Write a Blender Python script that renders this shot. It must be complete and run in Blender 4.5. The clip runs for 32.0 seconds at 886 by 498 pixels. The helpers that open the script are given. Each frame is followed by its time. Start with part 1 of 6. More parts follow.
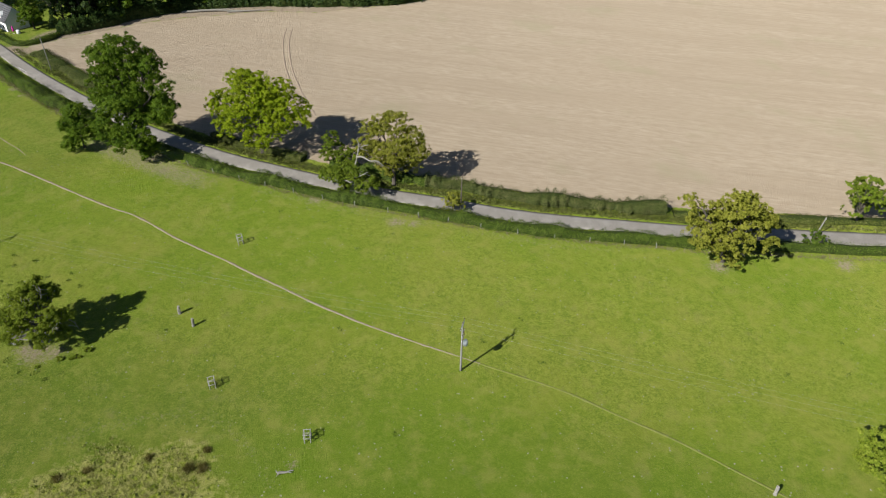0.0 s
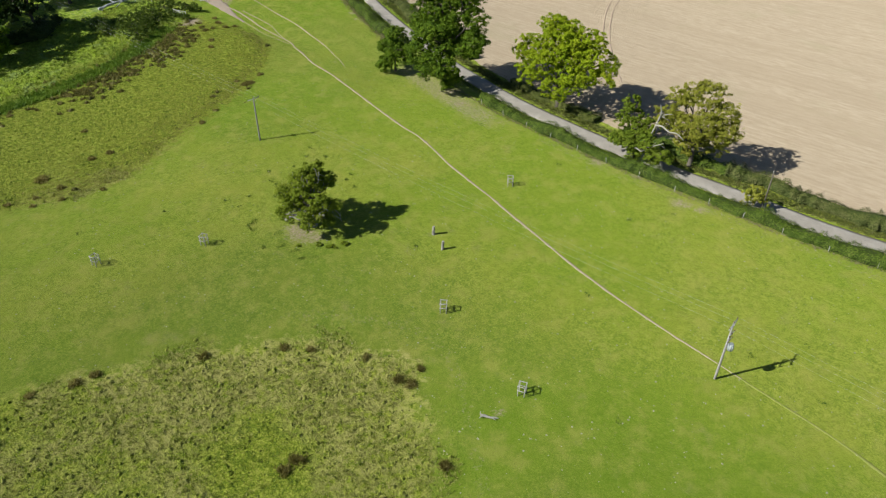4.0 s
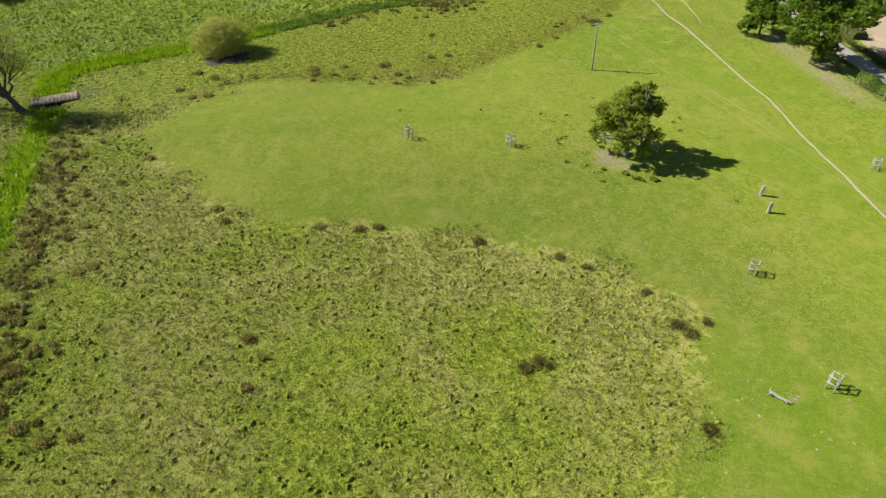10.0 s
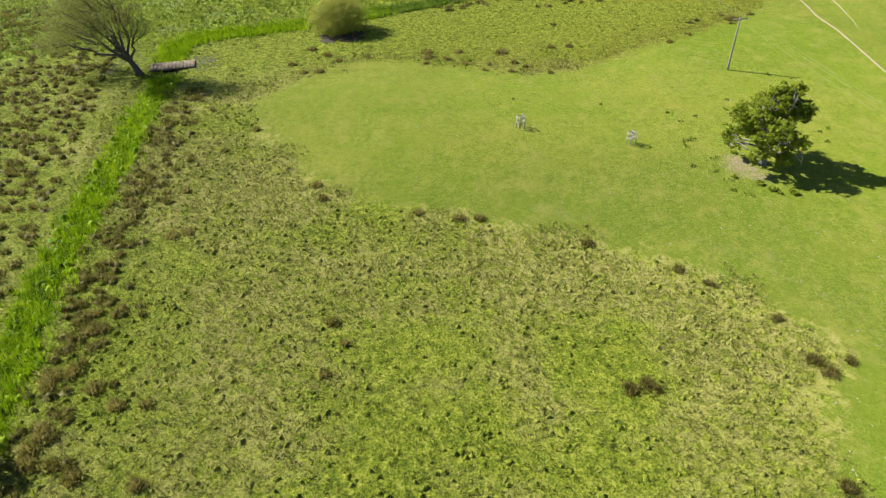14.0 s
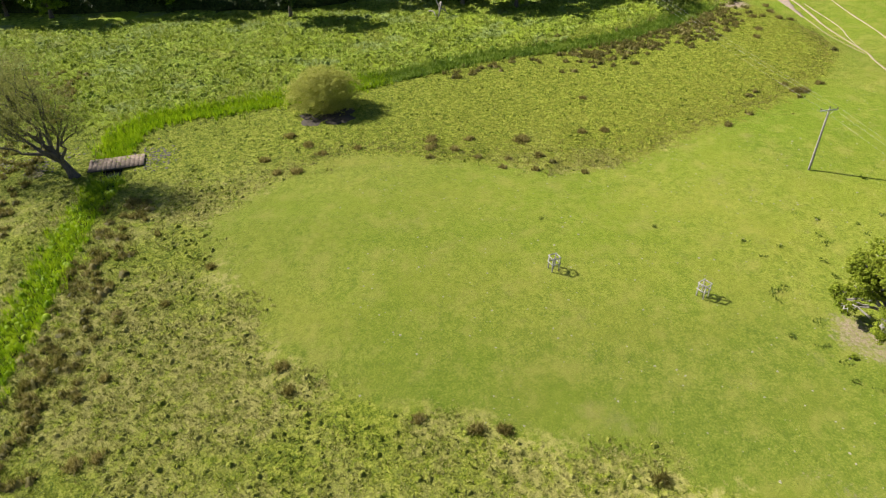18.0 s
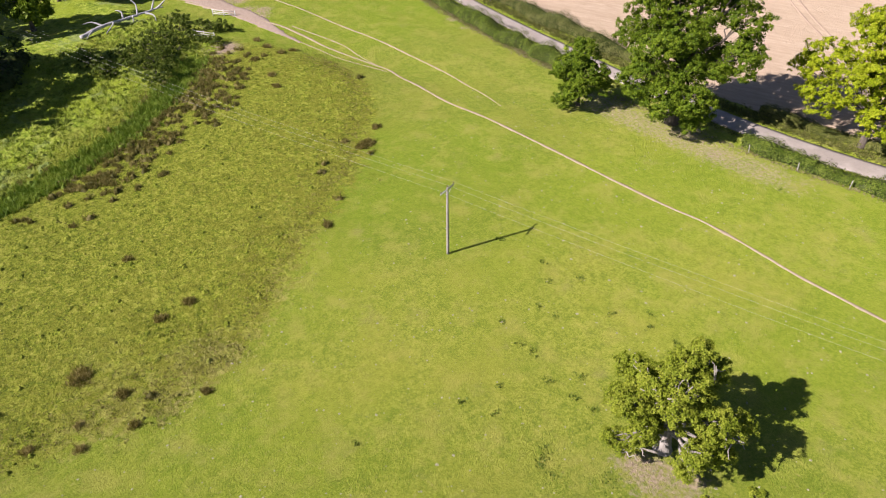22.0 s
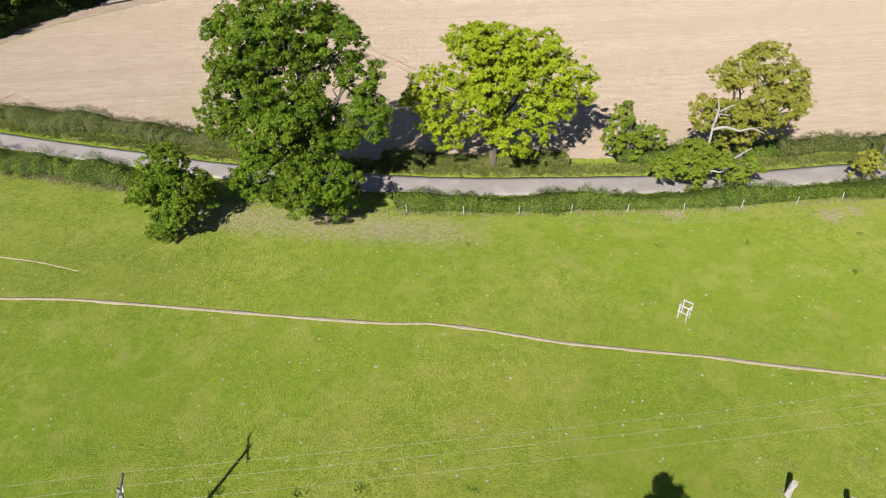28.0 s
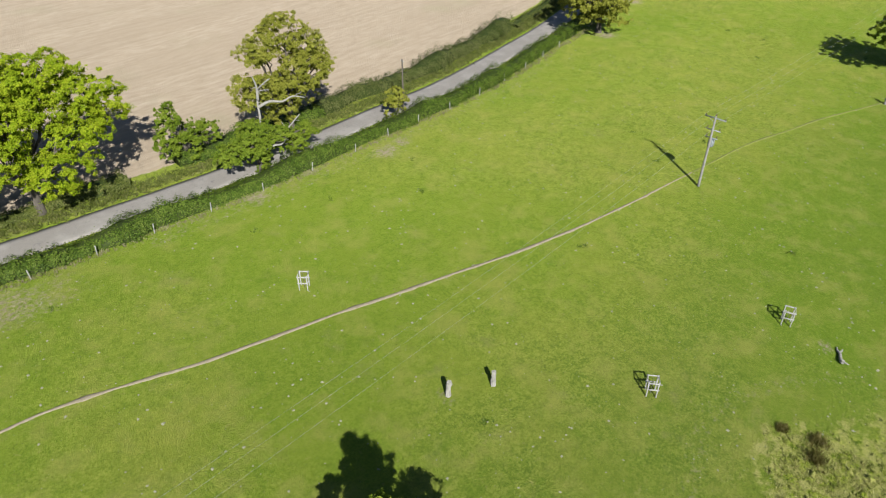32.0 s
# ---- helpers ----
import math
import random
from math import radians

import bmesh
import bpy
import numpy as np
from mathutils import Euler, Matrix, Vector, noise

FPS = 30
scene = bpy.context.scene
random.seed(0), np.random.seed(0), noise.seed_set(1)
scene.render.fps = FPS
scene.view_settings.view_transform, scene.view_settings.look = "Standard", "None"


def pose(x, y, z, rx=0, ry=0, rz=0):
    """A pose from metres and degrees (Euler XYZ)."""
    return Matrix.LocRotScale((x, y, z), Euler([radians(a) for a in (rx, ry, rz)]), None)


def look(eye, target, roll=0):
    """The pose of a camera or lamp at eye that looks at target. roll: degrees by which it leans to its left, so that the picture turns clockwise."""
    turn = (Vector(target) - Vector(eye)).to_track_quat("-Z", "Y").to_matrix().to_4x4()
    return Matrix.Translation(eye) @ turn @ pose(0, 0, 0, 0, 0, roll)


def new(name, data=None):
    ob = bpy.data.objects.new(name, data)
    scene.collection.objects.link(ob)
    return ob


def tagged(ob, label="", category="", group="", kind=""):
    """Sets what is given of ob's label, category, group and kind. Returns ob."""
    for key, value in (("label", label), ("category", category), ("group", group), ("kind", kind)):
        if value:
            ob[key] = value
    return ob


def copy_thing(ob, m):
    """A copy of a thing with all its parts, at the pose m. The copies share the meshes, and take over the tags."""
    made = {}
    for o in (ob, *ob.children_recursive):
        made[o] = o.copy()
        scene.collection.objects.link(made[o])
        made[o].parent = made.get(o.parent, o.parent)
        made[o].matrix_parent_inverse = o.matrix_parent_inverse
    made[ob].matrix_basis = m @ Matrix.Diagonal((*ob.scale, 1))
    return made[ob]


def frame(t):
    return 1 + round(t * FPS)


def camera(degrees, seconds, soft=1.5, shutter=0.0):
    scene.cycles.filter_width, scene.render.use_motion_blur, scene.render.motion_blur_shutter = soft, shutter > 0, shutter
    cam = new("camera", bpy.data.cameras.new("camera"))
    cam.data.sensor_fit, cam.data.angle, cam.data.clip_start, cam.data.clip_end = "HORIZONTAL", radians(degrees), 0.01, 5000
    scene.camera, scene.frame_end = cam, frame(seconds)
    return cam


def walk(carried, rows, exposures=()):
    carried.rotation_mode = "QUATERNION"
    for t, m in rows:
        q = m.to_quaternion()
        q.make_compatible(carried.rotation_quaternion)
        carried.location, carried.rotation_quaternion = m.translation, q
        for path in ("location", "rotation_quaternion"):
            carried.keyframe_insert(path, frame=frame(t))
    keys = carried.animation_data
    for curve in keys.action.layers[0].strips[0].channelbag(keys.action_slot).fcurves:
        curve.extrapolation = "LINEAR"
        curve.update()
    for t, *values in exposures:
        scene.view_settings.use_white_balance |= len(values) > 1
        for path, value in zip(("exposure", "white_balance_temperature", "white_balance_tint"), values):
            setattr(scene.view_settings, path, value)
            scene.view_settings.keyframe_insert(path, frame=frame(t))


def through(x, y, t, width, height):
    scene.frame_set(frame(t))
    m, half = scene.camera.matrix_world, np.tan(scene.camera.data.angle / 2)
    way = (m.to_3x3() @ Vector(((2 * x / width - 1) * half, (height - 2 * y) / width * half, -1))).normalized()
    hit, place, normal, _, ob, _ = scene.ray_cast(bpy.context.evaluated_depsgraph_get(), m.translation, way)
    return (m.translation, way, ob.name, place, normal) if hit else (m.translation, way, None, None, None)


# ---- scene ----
cam = camera(64.4, 32.0, soft=1.15)


def view(x, y, z, yaw, pitch, roll):
    """A camera pose from its place, its turn to the left of +y, its tilt and its lean."""
    a, b = radians(yaw), radians(pitch)
    ahead = Vector((-math.sin(a) * math.cos(b), math.cos(a) * math.cos(b), math.sin(b)))
    return look((x, y, z), Vector((x, y, z)) + ahead, roll)


PATH = [
    (0, 14.26, -70.21, 75.22, 13.78, -36.50, 1.18),
    (0.5, 14.05, -68.24, 74.58, 17.52, -36.62, 1.12),
    (1, 13.77, -66.95, 73.57, 21.06, -36.77, 1.14),
    (1.5, 13.79, -66.34, 72.03, 25.07, -36.75, 1.05),
    (2, 13.68, -66.17, 70.63, 28.53, -36.83, 0.88),
    (2.5, 13.44, -66.17, 69.00, 31.97, -36.84, 0.75),
    (3, 13.15, -66.36, 67.08, 35.02, -36.71, 0.68),
    (3.5, 12.95, -66.51, 65.44, 37.51, -36.70, 0.70),
    (4, 13.07, -66.71, 63.70, 40.24, -36.63, 0.62),
    (4.5, 13.06, -66.73, 62.17, 42.25, -36.67, 0.60),
    (6.5, 12.84, -67.01, 59.83, 43.37, -36.67, 0.25),
    (7, 12.78, -67.19, 58.72, 43.43, -36.57, 0.11),
    (7.5, 12.59, -67.56, 57.12, 44.48, -36.39, 0.20),
    (8, 12.43, -68.10, 55.70, 52.11, -36.34, 0.58),
    (8.5, 12.45, -67.98, 54.01, 58.43, -36.25, 0.52),
    (9, 12.58, -67.81, 52.26, 62.80, -36.16, 0.42),
    (9.5, 12.54, -67.93, 50.75, 66.30, -36.20, 0.48),
    (10, 12.50, -67.93, 49.10, 68.25, -36.19, 0.54),
    (10.5, 12.29, -68.20, 47.46, 71.03, -36.10, 0.61),
    (11, 12.50, -68.24, 45.98, 76.63, -36.17, 0.66),
    (11.5, 12.54, -67.98, 45.08, 77.23, -36.35, 0.67),
    (12, 12.60, -68.14, 44.65, 77.25, -36.19, 0.77),
    (12.5, 12.52, -68.22, 44.48, 77.39, -36.24, 0.67),
    (13, 11.64, -67.97, 44.52, 77.58, -36.35, 0.54),
    (13.5, 10.07, -67.64, 44.70, 77.68, -36.32, 0.44),
    (14, 7.95, -67.13, 44.86, 77.84, -36.24, 0.33),
    (14.5, 5.55, -66.51, 45.09, 78.01, -36.19, 0.21),
    (16.5, -9.10, -64.55, 45.78, 77.87, -36.00, 0.26),
    (17, -12.97, -63.70, 45.98, 78.02, -35.98, 0.10),
    (17.5, -17.27, -62.55, 45.92, 78.20, -35.83, -0.11),
    (18, -21.42, -61.30, 45.91, 78.35, -35.75, -0.35),
    (18.5, -25.91, -60.08, 46.02, 77.36, -35.69, -0.49),
    (19, -30.12, -58.84, 46.32, 73.61, -35.82, -0.71),
    (19.5, -35.13, -57.64, 46.18, 66.71, -35.94, -0.94),
    (20, -39.45, -56.51, 46.26, 60.16, -36.11, -1.16),
    (20.5, -44.03, -55.14, 46.52, 52.49, -36.35, -1.24),
    (21, -48.30, -53.75, 46.87, 45.47, -36.60, -1.19),
    (21.5, -52.54, -51.99, 47.38, 38.83, -36.93, -1.03),
    (22, -56.00, -49.45, 48.08, 34.35, -37.37, -0.97),
    (22.5, -59.84, -46.84, 48.00, 28.49, -37.38, -0.91),
    (23, -63.22, -44.06, 46.59, 23.82, -36.82, -1.15),
    (23.5, -65.87, -40.80, 46.15, 18.96, -36.53, -1.15),
    (24, -68.96, -37.22, 46.19, 14.68, -36.76, -1.00),
    (24.5, -71.27, -33.97, 46.23, 14.36, -36.60, -0.75),
    (26.5, -74.33, -27.53, 46.07, 12.79, -35.65, -0.59),
    (27, -74.70, -26.95, 45.94, 8.63, -36.06, -0.18),
    (27.5, -74.91, -26.70, 45.64, -0.99, -36.16, -0.14),
    (28, -75.09, -26.53, 45.32, -9.05, -36.12, 0.05),
    (28.5, -75.12, -26.38, 45.14, -14.92, -36.15, 0.04),
    (29, -75.07, -26.31, 45.06, -18.84, -36.21, 0.10),
    (29.5, -74.99, -26.28, 45.00, -24.38, -36.26, 0.02),
    (30, -74.93, -26.20, 44.87, -29.98, -36.30, 0.07),
    (30.5, -74.93, -26.11, 44.71, -35.41, -36.30, 0.17),
    (31, -74.92, -26.06, 44.56, -39.11, -36.35, 0.18),
    (31.5, -74.88, -25.95, 44.44, -43.59, -36.39, 0.25),
    (32, -74.82, -25.84, 44.33, -47.96, -36.41, 0.42),
]
walk(cam, [(row[0], view(*row[1:])) for row in PATH], exposures=[(0.0, 0.43, 6050, 8), (4.0, 0.73, 6150, 4), (9.0, 1.02, 6450, 6), (14.0, 1.33, 6600, 6), (19.0, 1.28, 6650, 16), (21.0, 1.20, 6550, 24), (23.0, 1.10, 6400, 28), (26.5, 0.93, 6150, 20), (29.0, 0.88, 6050, 14), (32.0, 0.63, 5900, 8)])

# ---- daylight ----
SUN_TO = Vector((-0.545, -0.838, 0.0)).normalized() * math.cos(radians(38.0)) + Vector((0, 0, math.sin(radians(38.0))))
world = bpy.data.worlds.new("sky")
scene.world = world
world.use_nodes = True
wn = world.node_tree.nodes
wn.clear()
sky = wn.new("ShaderNodeTexSky")
sky.sky_type, sky.sun_disc = "NISHITA", False
sky.air_density, sky.dust_density = 0.7, 0.4
sky.sun_elevation, sky.sun_rotation = radians(38.0), math.atan2(SUN_TO.x, SUN_TO.y)
sky_bg, sky_out = wn.new("ShaderNodeBackground"), wn.new("ShaderNodeOutputWorld")
sky_bg.inputs["Strength"].default_value = 0.05
world.node_tree.links.new(sky.outputs[0], sky_bg.inputs[0])
world.node_tree.links.new(sky_bg.outputs[0], sky_out.inputs[0])
sun = new("sun", bpy.data.lights.new("sun", "SUN"))
sun.data.energy, sun.data.angle, sun.data.color = 5.0, radians(0.53), (1.0, 0.95, 0.86)
sun.matrix_world = look(SUN_TO * 100, (0, 0, 0))


# ---- materials ----
def ramp(n, stops):
    while len(n.color_ramp.elements) < len(stops):
        n.color_ramp.elements.new(0.5)
    for e, (p, c) in zip(n.color_ramp.elements, stops):
        e.position, e.color = p, (*c, 1)


class Mat:
    """A node material under construction."""

    def __init__(self, name):
        self.m = bpy.data.materials.new(name)
        self.m.use_nodes = True
        self.t = self.m.node_tree
        self.n = self.t.nodes
        self.n.clear()
        self.out = self.n.new("ShaderNodeOutputMaterial")
        self.geo = self.n.new("ShaderNodeNewGeometry")

    def link(self, a, b):
        self.t.links.new(a, b)

    def pos(self, scale=(1, 1, 1), turn=0.0, obj=False):
        mp = self.n.new("ShaderNodeMapping")
        if obj:
            src = self.n.new("ShaderNodeTexCoord").outputs["Object"]
        else:
            src = self.geo.outputs["Position"]
        self.link(src, mp.inputs[0])
        mp.inputs["Scale"].default_value = scale
        mp.inputs["Rotation"].default_value = (0, 0, radians(turn))
        return mp.outputs[0]

    def noise(self, scale, detail=3.0, rough=0.55, vec=None, distortion=0.0):
        n = self.n.new("ShaderNodeTexNoise")
        n.inputs["Scale"].default_value = scale
        n.inputs["Detail"].default_value = detail
        n.inputs["Roughness"].default_value = rough
        n.inputs["Distortion"].default_value = distortion
        self.link(vec or self.pos(), n.inputs["Vector"])
        return n.outputs["Fac"]

    def ramp(self, fac, stops):
        n = self.n.new("ShaderNodeValToRGB")
        ramp(n, stops)
        self.link(fac, n.inputs[0])
        return n.outputs[0]

    def mix(self, fac, a, b, blend="MIX"):
        n = self.n.new("ShaderNodeMix")
        n.data_type, n.blend_type = "RGBA", blend
        for sock, v in ((n.inputs[0], fac), (n.inputs[6], a), (n.inputs[7], b)):
            if isinstance(v, (int, float)):
                sock.default_value = v
            elif isinstance(v, tuple):
                sock.default_value = (*v, 1)
            else:
                self.link(v, sock)
        return n.outputs[2]

    def math(self, op, a, b=0.0, clamp=False):
        n = self.n.new("ShaderNodeMath")
        n.operation, n.use_clamp = op, clamp
        for sock, v in ((n.inputs[0], a), (n.inputs[1], b)):
            if isinstance(v, (int, float)):
                sock.default_value = v
            else:
                self.link(v, sock)
        return n.outputs[0]

    def span(self, v, lo, hi, a=0.0, b=1.0):
        n = self.n.new("ShaderNodeMapRange")
        n.interpolation_type = "SMOOTHSTEP"
        self.link(v, n.inputs[0])
        for k, x in zip((1, 2, 3, 4), (lo, hi, a, b)):
            n.inputs[k].default_value = x
        return n.outputs[0]

    def attr(self, name):
        n = self.n.new("ShaderNodeAttribute")
        n.attribute_name = name
        return n

    def bump(self, height, strength, distance):
        n = self.n.new("ShaderNodeBump")
        n.inputs["Strength"].default_value = strength
        n.inputs["Distance"].default_value = distance
        self.link(height, n.inputs["Height"])
        return n.outputs[0]

    def done(self, color, rough=0.8, normal=None, metal=0.0, spec=0.3, through=0.0, fuzz=None):
        p = self.n.new("ShaderNodeBsdfPrincipled")
        if isinstance(color, tuple):
            p.inputs["Base Color"].default_value = (*color, 1)
        else:
            self.link(color, p.inputs["Base Color"])
        if isinstance(rough, (int, float)):
            p.inputs["Roughness"].default_value = rough
        else:
            self.link(rough, p.inputs["Roughness"])
        p.inputs["Diffuse Roughness"].default_value = 0.5 if rough == 0.9 else 0.3 if through else 0.0
        p.inputs["Metallic"].default_value = metal
        p.inputs["Specular IOR Level"].default_value = spec
        if fuzz is not None:
            p.inputs["Sheen Weight"].default_value, p.inputs["Sheen Roughness"].default_value = 1.0, 0.6
            self.link(fuzz, p.inputs["Sheen Tint"])
        if normal is not None:
            self.link(normal, p.inputs["Normal"])
        if through:
            tr, mx = self.n.new("ShaderNodeBsdfTranslucent"), self.n.new("ShaderNodeMixShader")
            mx.inputs[0].default_value = through
            if isinstance(color, tuple):
                tr.inputs[0].default_value = (*color, 1)
            else:
                self.link(color, tr.inputs[0])
            self.link(p.outputs[0], mx.inputs[1])
            self.link(tr.outputs[0], mx.inputs[2])
            self.link(mx.outputs[0], self.out.inputs[0])
        else:
            self.link(p.outputs[0], self.out.inputs[0])
        return self.m


def leafy(name, dark, mid, light, spread=0.6, through=0.24, spec=0.10):
    """Foliage: leaf by leaf variation, plus larger patches of older and younger growth."""
    k = Mat(name)
    big = k.noise(spread, 2.0)
    one = k.geo.outputs["Random Per Island"]
    f = k.math("ADD", k.math("MULTIPLY", big, 0.75), k.math("MULTIPLY", one, 0.5))
    col = k.ramp(f, [(0.3, dark), (0.62, mid), (0.95, light)])
    return k.done(col, 0.55, spec=spec, through=through)


def grassy(name, dark, mid, light, spread=0.3, tuft=1.6, through=0.25):
    """Grass: tuft by tuft variation inside larger drifts, and a little from blade to blade."""
    k = Mat(name)
    big, mid_n = k.noise(spread, 2.0), k.noise(tuft, 2.0)
    one = k.geo.outputs["Random Per Island"]
    f = k.math("ADD", k.math("MULTIPLY", big, 0.5), k.math("ADD", k.math("MULTIPLY", mid_n, 0.7), k.math("MULTIPLY", one, 0.26)))
    col = k.ramp(f, [(0.54, dark), (0.72, mid), (0.90, light)])
    return k.done(col, 0.6, spec=0.2, through=through)


def bark(name, dark, light, scale=6.0):
    k = Mat(name)
    n = k.noise(scale, 4.0, vec=k.pos((1, 1, 0.25)))
    b = k.noise(0.8, 2.0)
    col = k.mix(k.math("MULTIPLY", b, 0.5), k.ramp(n, [(0.3, dark), (0.7, light)]), light)
    return k.done(col, 0.9, k.bump(n, 0.8, 0.05))


def plain(name, a, b, scale=3.0, rough=0.7, metal=0.0, bump=0.2, dist=0.01):
    k = Mat(name)
    n = k.noise(scale, 4.0)
    return k.done(k.ramp(n, [(0.3, a), (0.7, b)]), rough, k.bump(n, bump, dist), metal)


def ground_material():
    k = Mat("grassland")
    zone = k.attr("zone")
    sep = k.n.new("ShaderNodeSeparateColor")
    k.link(zone.outputs["Color"], sep.inputs[0])
    marsh, field, bare = sep.outputs
    herb = k.attr("herb").outputs["Fac"]
    fine, mid = k.noise(5.5, 4.0, 0.7), k.noise(0.9, 4.0, 0.6)
    wide, vast = k.noise(0.11, 3.0, 0.6), k.noise(0.022, 3.0, 0.6)
    blade = k.noise(22.0, 2.0, 0.7)
    # short grazed pasture
    p = k.ramp(k.math("ADD", k.math("MULTIPLY", k.noise(4.6, 3.0, 0.75), 0.6), k.math("MULTIPLY", k.noise(1.3, 4.0, 0.7), 0.4)),
               [(0.41, (0.062, 0.100, 0.010)), (0.5, (0.136, 0.176, 0.018)), (0.59, (0.232, 0.250, 0.043))])
    p = k.mix(k.span(wide, 0.42, 0.7, 0.0, 0.5), p, (0.196, 0.204, 0.030))
    # broad tone zones fitted to measured brightness: pale by default, darker where masked
    turf_tone = k.attr("turf_tone").outputs["Fac"]
    p = k.mix(k.span(turf_tone, 0.0, 1.0, 0.30, 0.0), p, (0.215, 0.240, 0.026))
    p = k.mix(k.span(turf_tone, 0.0, 1.0, 0.0, 0.5), p, (0.088, 0.126, 0.012))
    p = k.mix(k.span(vast, 0.40, 0.62, 0.0, 0.5), p, (0.110, 0.176, 0.006))
    p = k.mix(k.span(k.noise(0.42, 4.0, 0.65), 0.54, 0.74, 0.0, 0.42), p, (0.076, 0.132, 0.006))
    p = k.mix(k.span(k.noise(0.3, 4.0, 0.65, k.pos((1.0, 1.0, 1.0), 21.0)), 0.46, 0.70, 0.0, 0.46), p, (0.232, 0.226, 0.050))
    p = k.mix(k.span(k.noise(1.6, 3.0, 0.7), 0.62, 0.74, 0.0, 0.5), p, (0.225, 0.204, 0.066))
    # thin dry spots and a few straw-brown scalds
    p = k.mix(k.span(k.noise(0.17, 5.0, 0.68, k.pos((1.0, 1.0, 1.0), 63.0)), 0.58, 0.78, 0.0, 0.45), p, (0.205, 0.178, 0.072))
    # rough wet grassland
    m = k.ramp(k.math("ADD", k.math("MULTIPLY", k.noise(4.2, 3.0, 0.7), 0.5), k.math("MULTIPLY", k.noise(1.3, 4.0, 0.7), 0.5)),
               [(0.40, (0.050, 0.078, 0.005)), (0.5, (0.142, 0.180, 0.012)), (0.60, (0.262, 0.278, 0.044))])
    m = k.mix(k.math("MULTIPLY", k.attr("straw").outputs["Fac"], k.span(k.noise(0.9, 3.0, 0.7), 0.36, 0.62)), m, (0.278, 0.264, 0.080))
    m = k.mix(k.span(k.noise(1.7, 3.0, 0.6), 0.59, 0.68, 0.0, 0.8), m, (0.046, 0.054, 0.008))
    m = k.mix(k.math("MULTIPLY", k.attr("peaty").outputs["Fac"], k.span(k.noise(0.6, 4.0, 0.7), 0.32, 0.64, 0.0, 0.75)), m, (0.116, 0.124, 0.012))
    # tall herbs beyond the stream
    hb = k.ramp(k.noise(1.1, 4.0, 0.7), [(0.38, (0.085, 0.135, 0.010)), (0.5, (0.180, 0.250, 0.020)), (0.62, (0.280, 0.335, 0.056))])
    hb = k.mix(k.span(k.noise(0.09, 3.0, 0.6), 0.50, 0.60, 0.0, 0.7), hb, (0.185, 0.245, 0.014))
    hb = k.mix(k.span(k.noise(0.13, 3.0, 0.6, k.pos((1.0, 1.0, 1.0), 40.0)), 0.54, 0.64, 0.0, 0.65), hb, (0.165, 0.215, 0.075))
    hb = k.mix(k.span(k.noise(0.11, 3.0, 0.6, k.pos((1.0, 1.0, 1.0), 80.0)), 0.57, 0.68, 0.0, 0.45), hb, (0.165, 0.155, 0.030))
    m = k.mix(herb, m, hb)
    # stubble: drilled rows, tramlines, chaff
    rows = k.pos((0.22, 1.0, 1.0), 9.0)
    st = k.ramp(k.noise(1.5, 5.0, 0.7, rows), [(0.34, (0.336, 0.262, 0.180)), (0.5, (0.394, 0.312, 0.220)), (0.68, (0.446, 0.360, 0.262))])
    st = k.mix(k.span(k.noise(0.10, 3.0, 0.5, k.pos((0.10, 1.0, 1.0), 9.0)), 0.42, 0.62, 0.0, 0.5), st, (0.358, 0.280, 0.194))
    st = k.mix(k.span(k.noise(6.0, 3.0, 0.8, k.pos((0.4, 1.0, 1.0), 9.0)), 0.54, 0.70, 0.0, 0.4), st, (0.225, 0.182, 0.128))
    st = k.mix(k.span(k.noise(1.1, 2.0, 0.6, k.pos((0.015, 1.0, 1.0), 9.0)), 0.50, 0.62, 0.0, 0.32), st, (0.300, 0.234, 0.160))
    st = k.mix(k.span(k.noise(0.045, 4.0, 0.6), 0.54, 0.70, 0.0, 0.45), st, (0.312, 0.276, 0.168))
    # worn earth
    so = k.ramp(k.noise(3.0, 5.0, 0.7), [(0.3, (0.165, 0.125, 0.085)), (0.7, (0.330, 0.265, 0.190))])
    edge = k.math("MULTIPLY", k.math("SUBTRACT", k.noise(0.45, 5.0, 0.75), 0.5), 1.5)
    edge2 = k.math("MULTIPLY", k.math("SUBTRACT", k.noise(2.4, 4.0, 0.7), 0.5), 1.2)
    col = k.mix(k.span(k.math("ADD", marsh, edge), 0.36, 0.62), p, m)
    col = k.mix(k.span(k.math("ADD", bare, edge2), 0.40, 0.85), col, so)
    col = k.mix(k.span(k.math("ADD", field, k.math("MULTIPLY", edge, 0.4)), 0.45, 0.55), col, st)
    relief = k.math("ADD", k.math("MULTIPLY", blade, 0.35), k.math("ADD", fine, k.math("MULTIPLY", k.math("MULTIPLY", k.noise(1.7, 4.0, 0.7), marsh), 2.2)))
    # standing blades catch the light along the line of sight, more so the flatter one looks over them
    fuzz = k.mix(1.0, k.mix(k.span(field, 0.45, 0.55), (1.0, 1.0, 1.0), (0.25, 0.25, 0.25)), col, "MULTIPLY")
    return k.done(col, 0.9, k.bump(relief, 0.9, 0.22), spec=0.15, fuzz=fuzz)


def dirt_material(name, a, b):
    k = Mat(name)
    n = k.noise(2.6, 5.0, 0.7)
    col = k.ramp(n, [(0.28, a), (0.72, b)])
    col = k.mix(k.span(k.noise(9.0, 3.0, 0.8), 0.58, 0.75, 0.0, 0.5), col, (0.33, 0.28, 0.215))
    return k.done(col, 0.95, k.bump(n, 0.5, 0.04), spec=0.1)


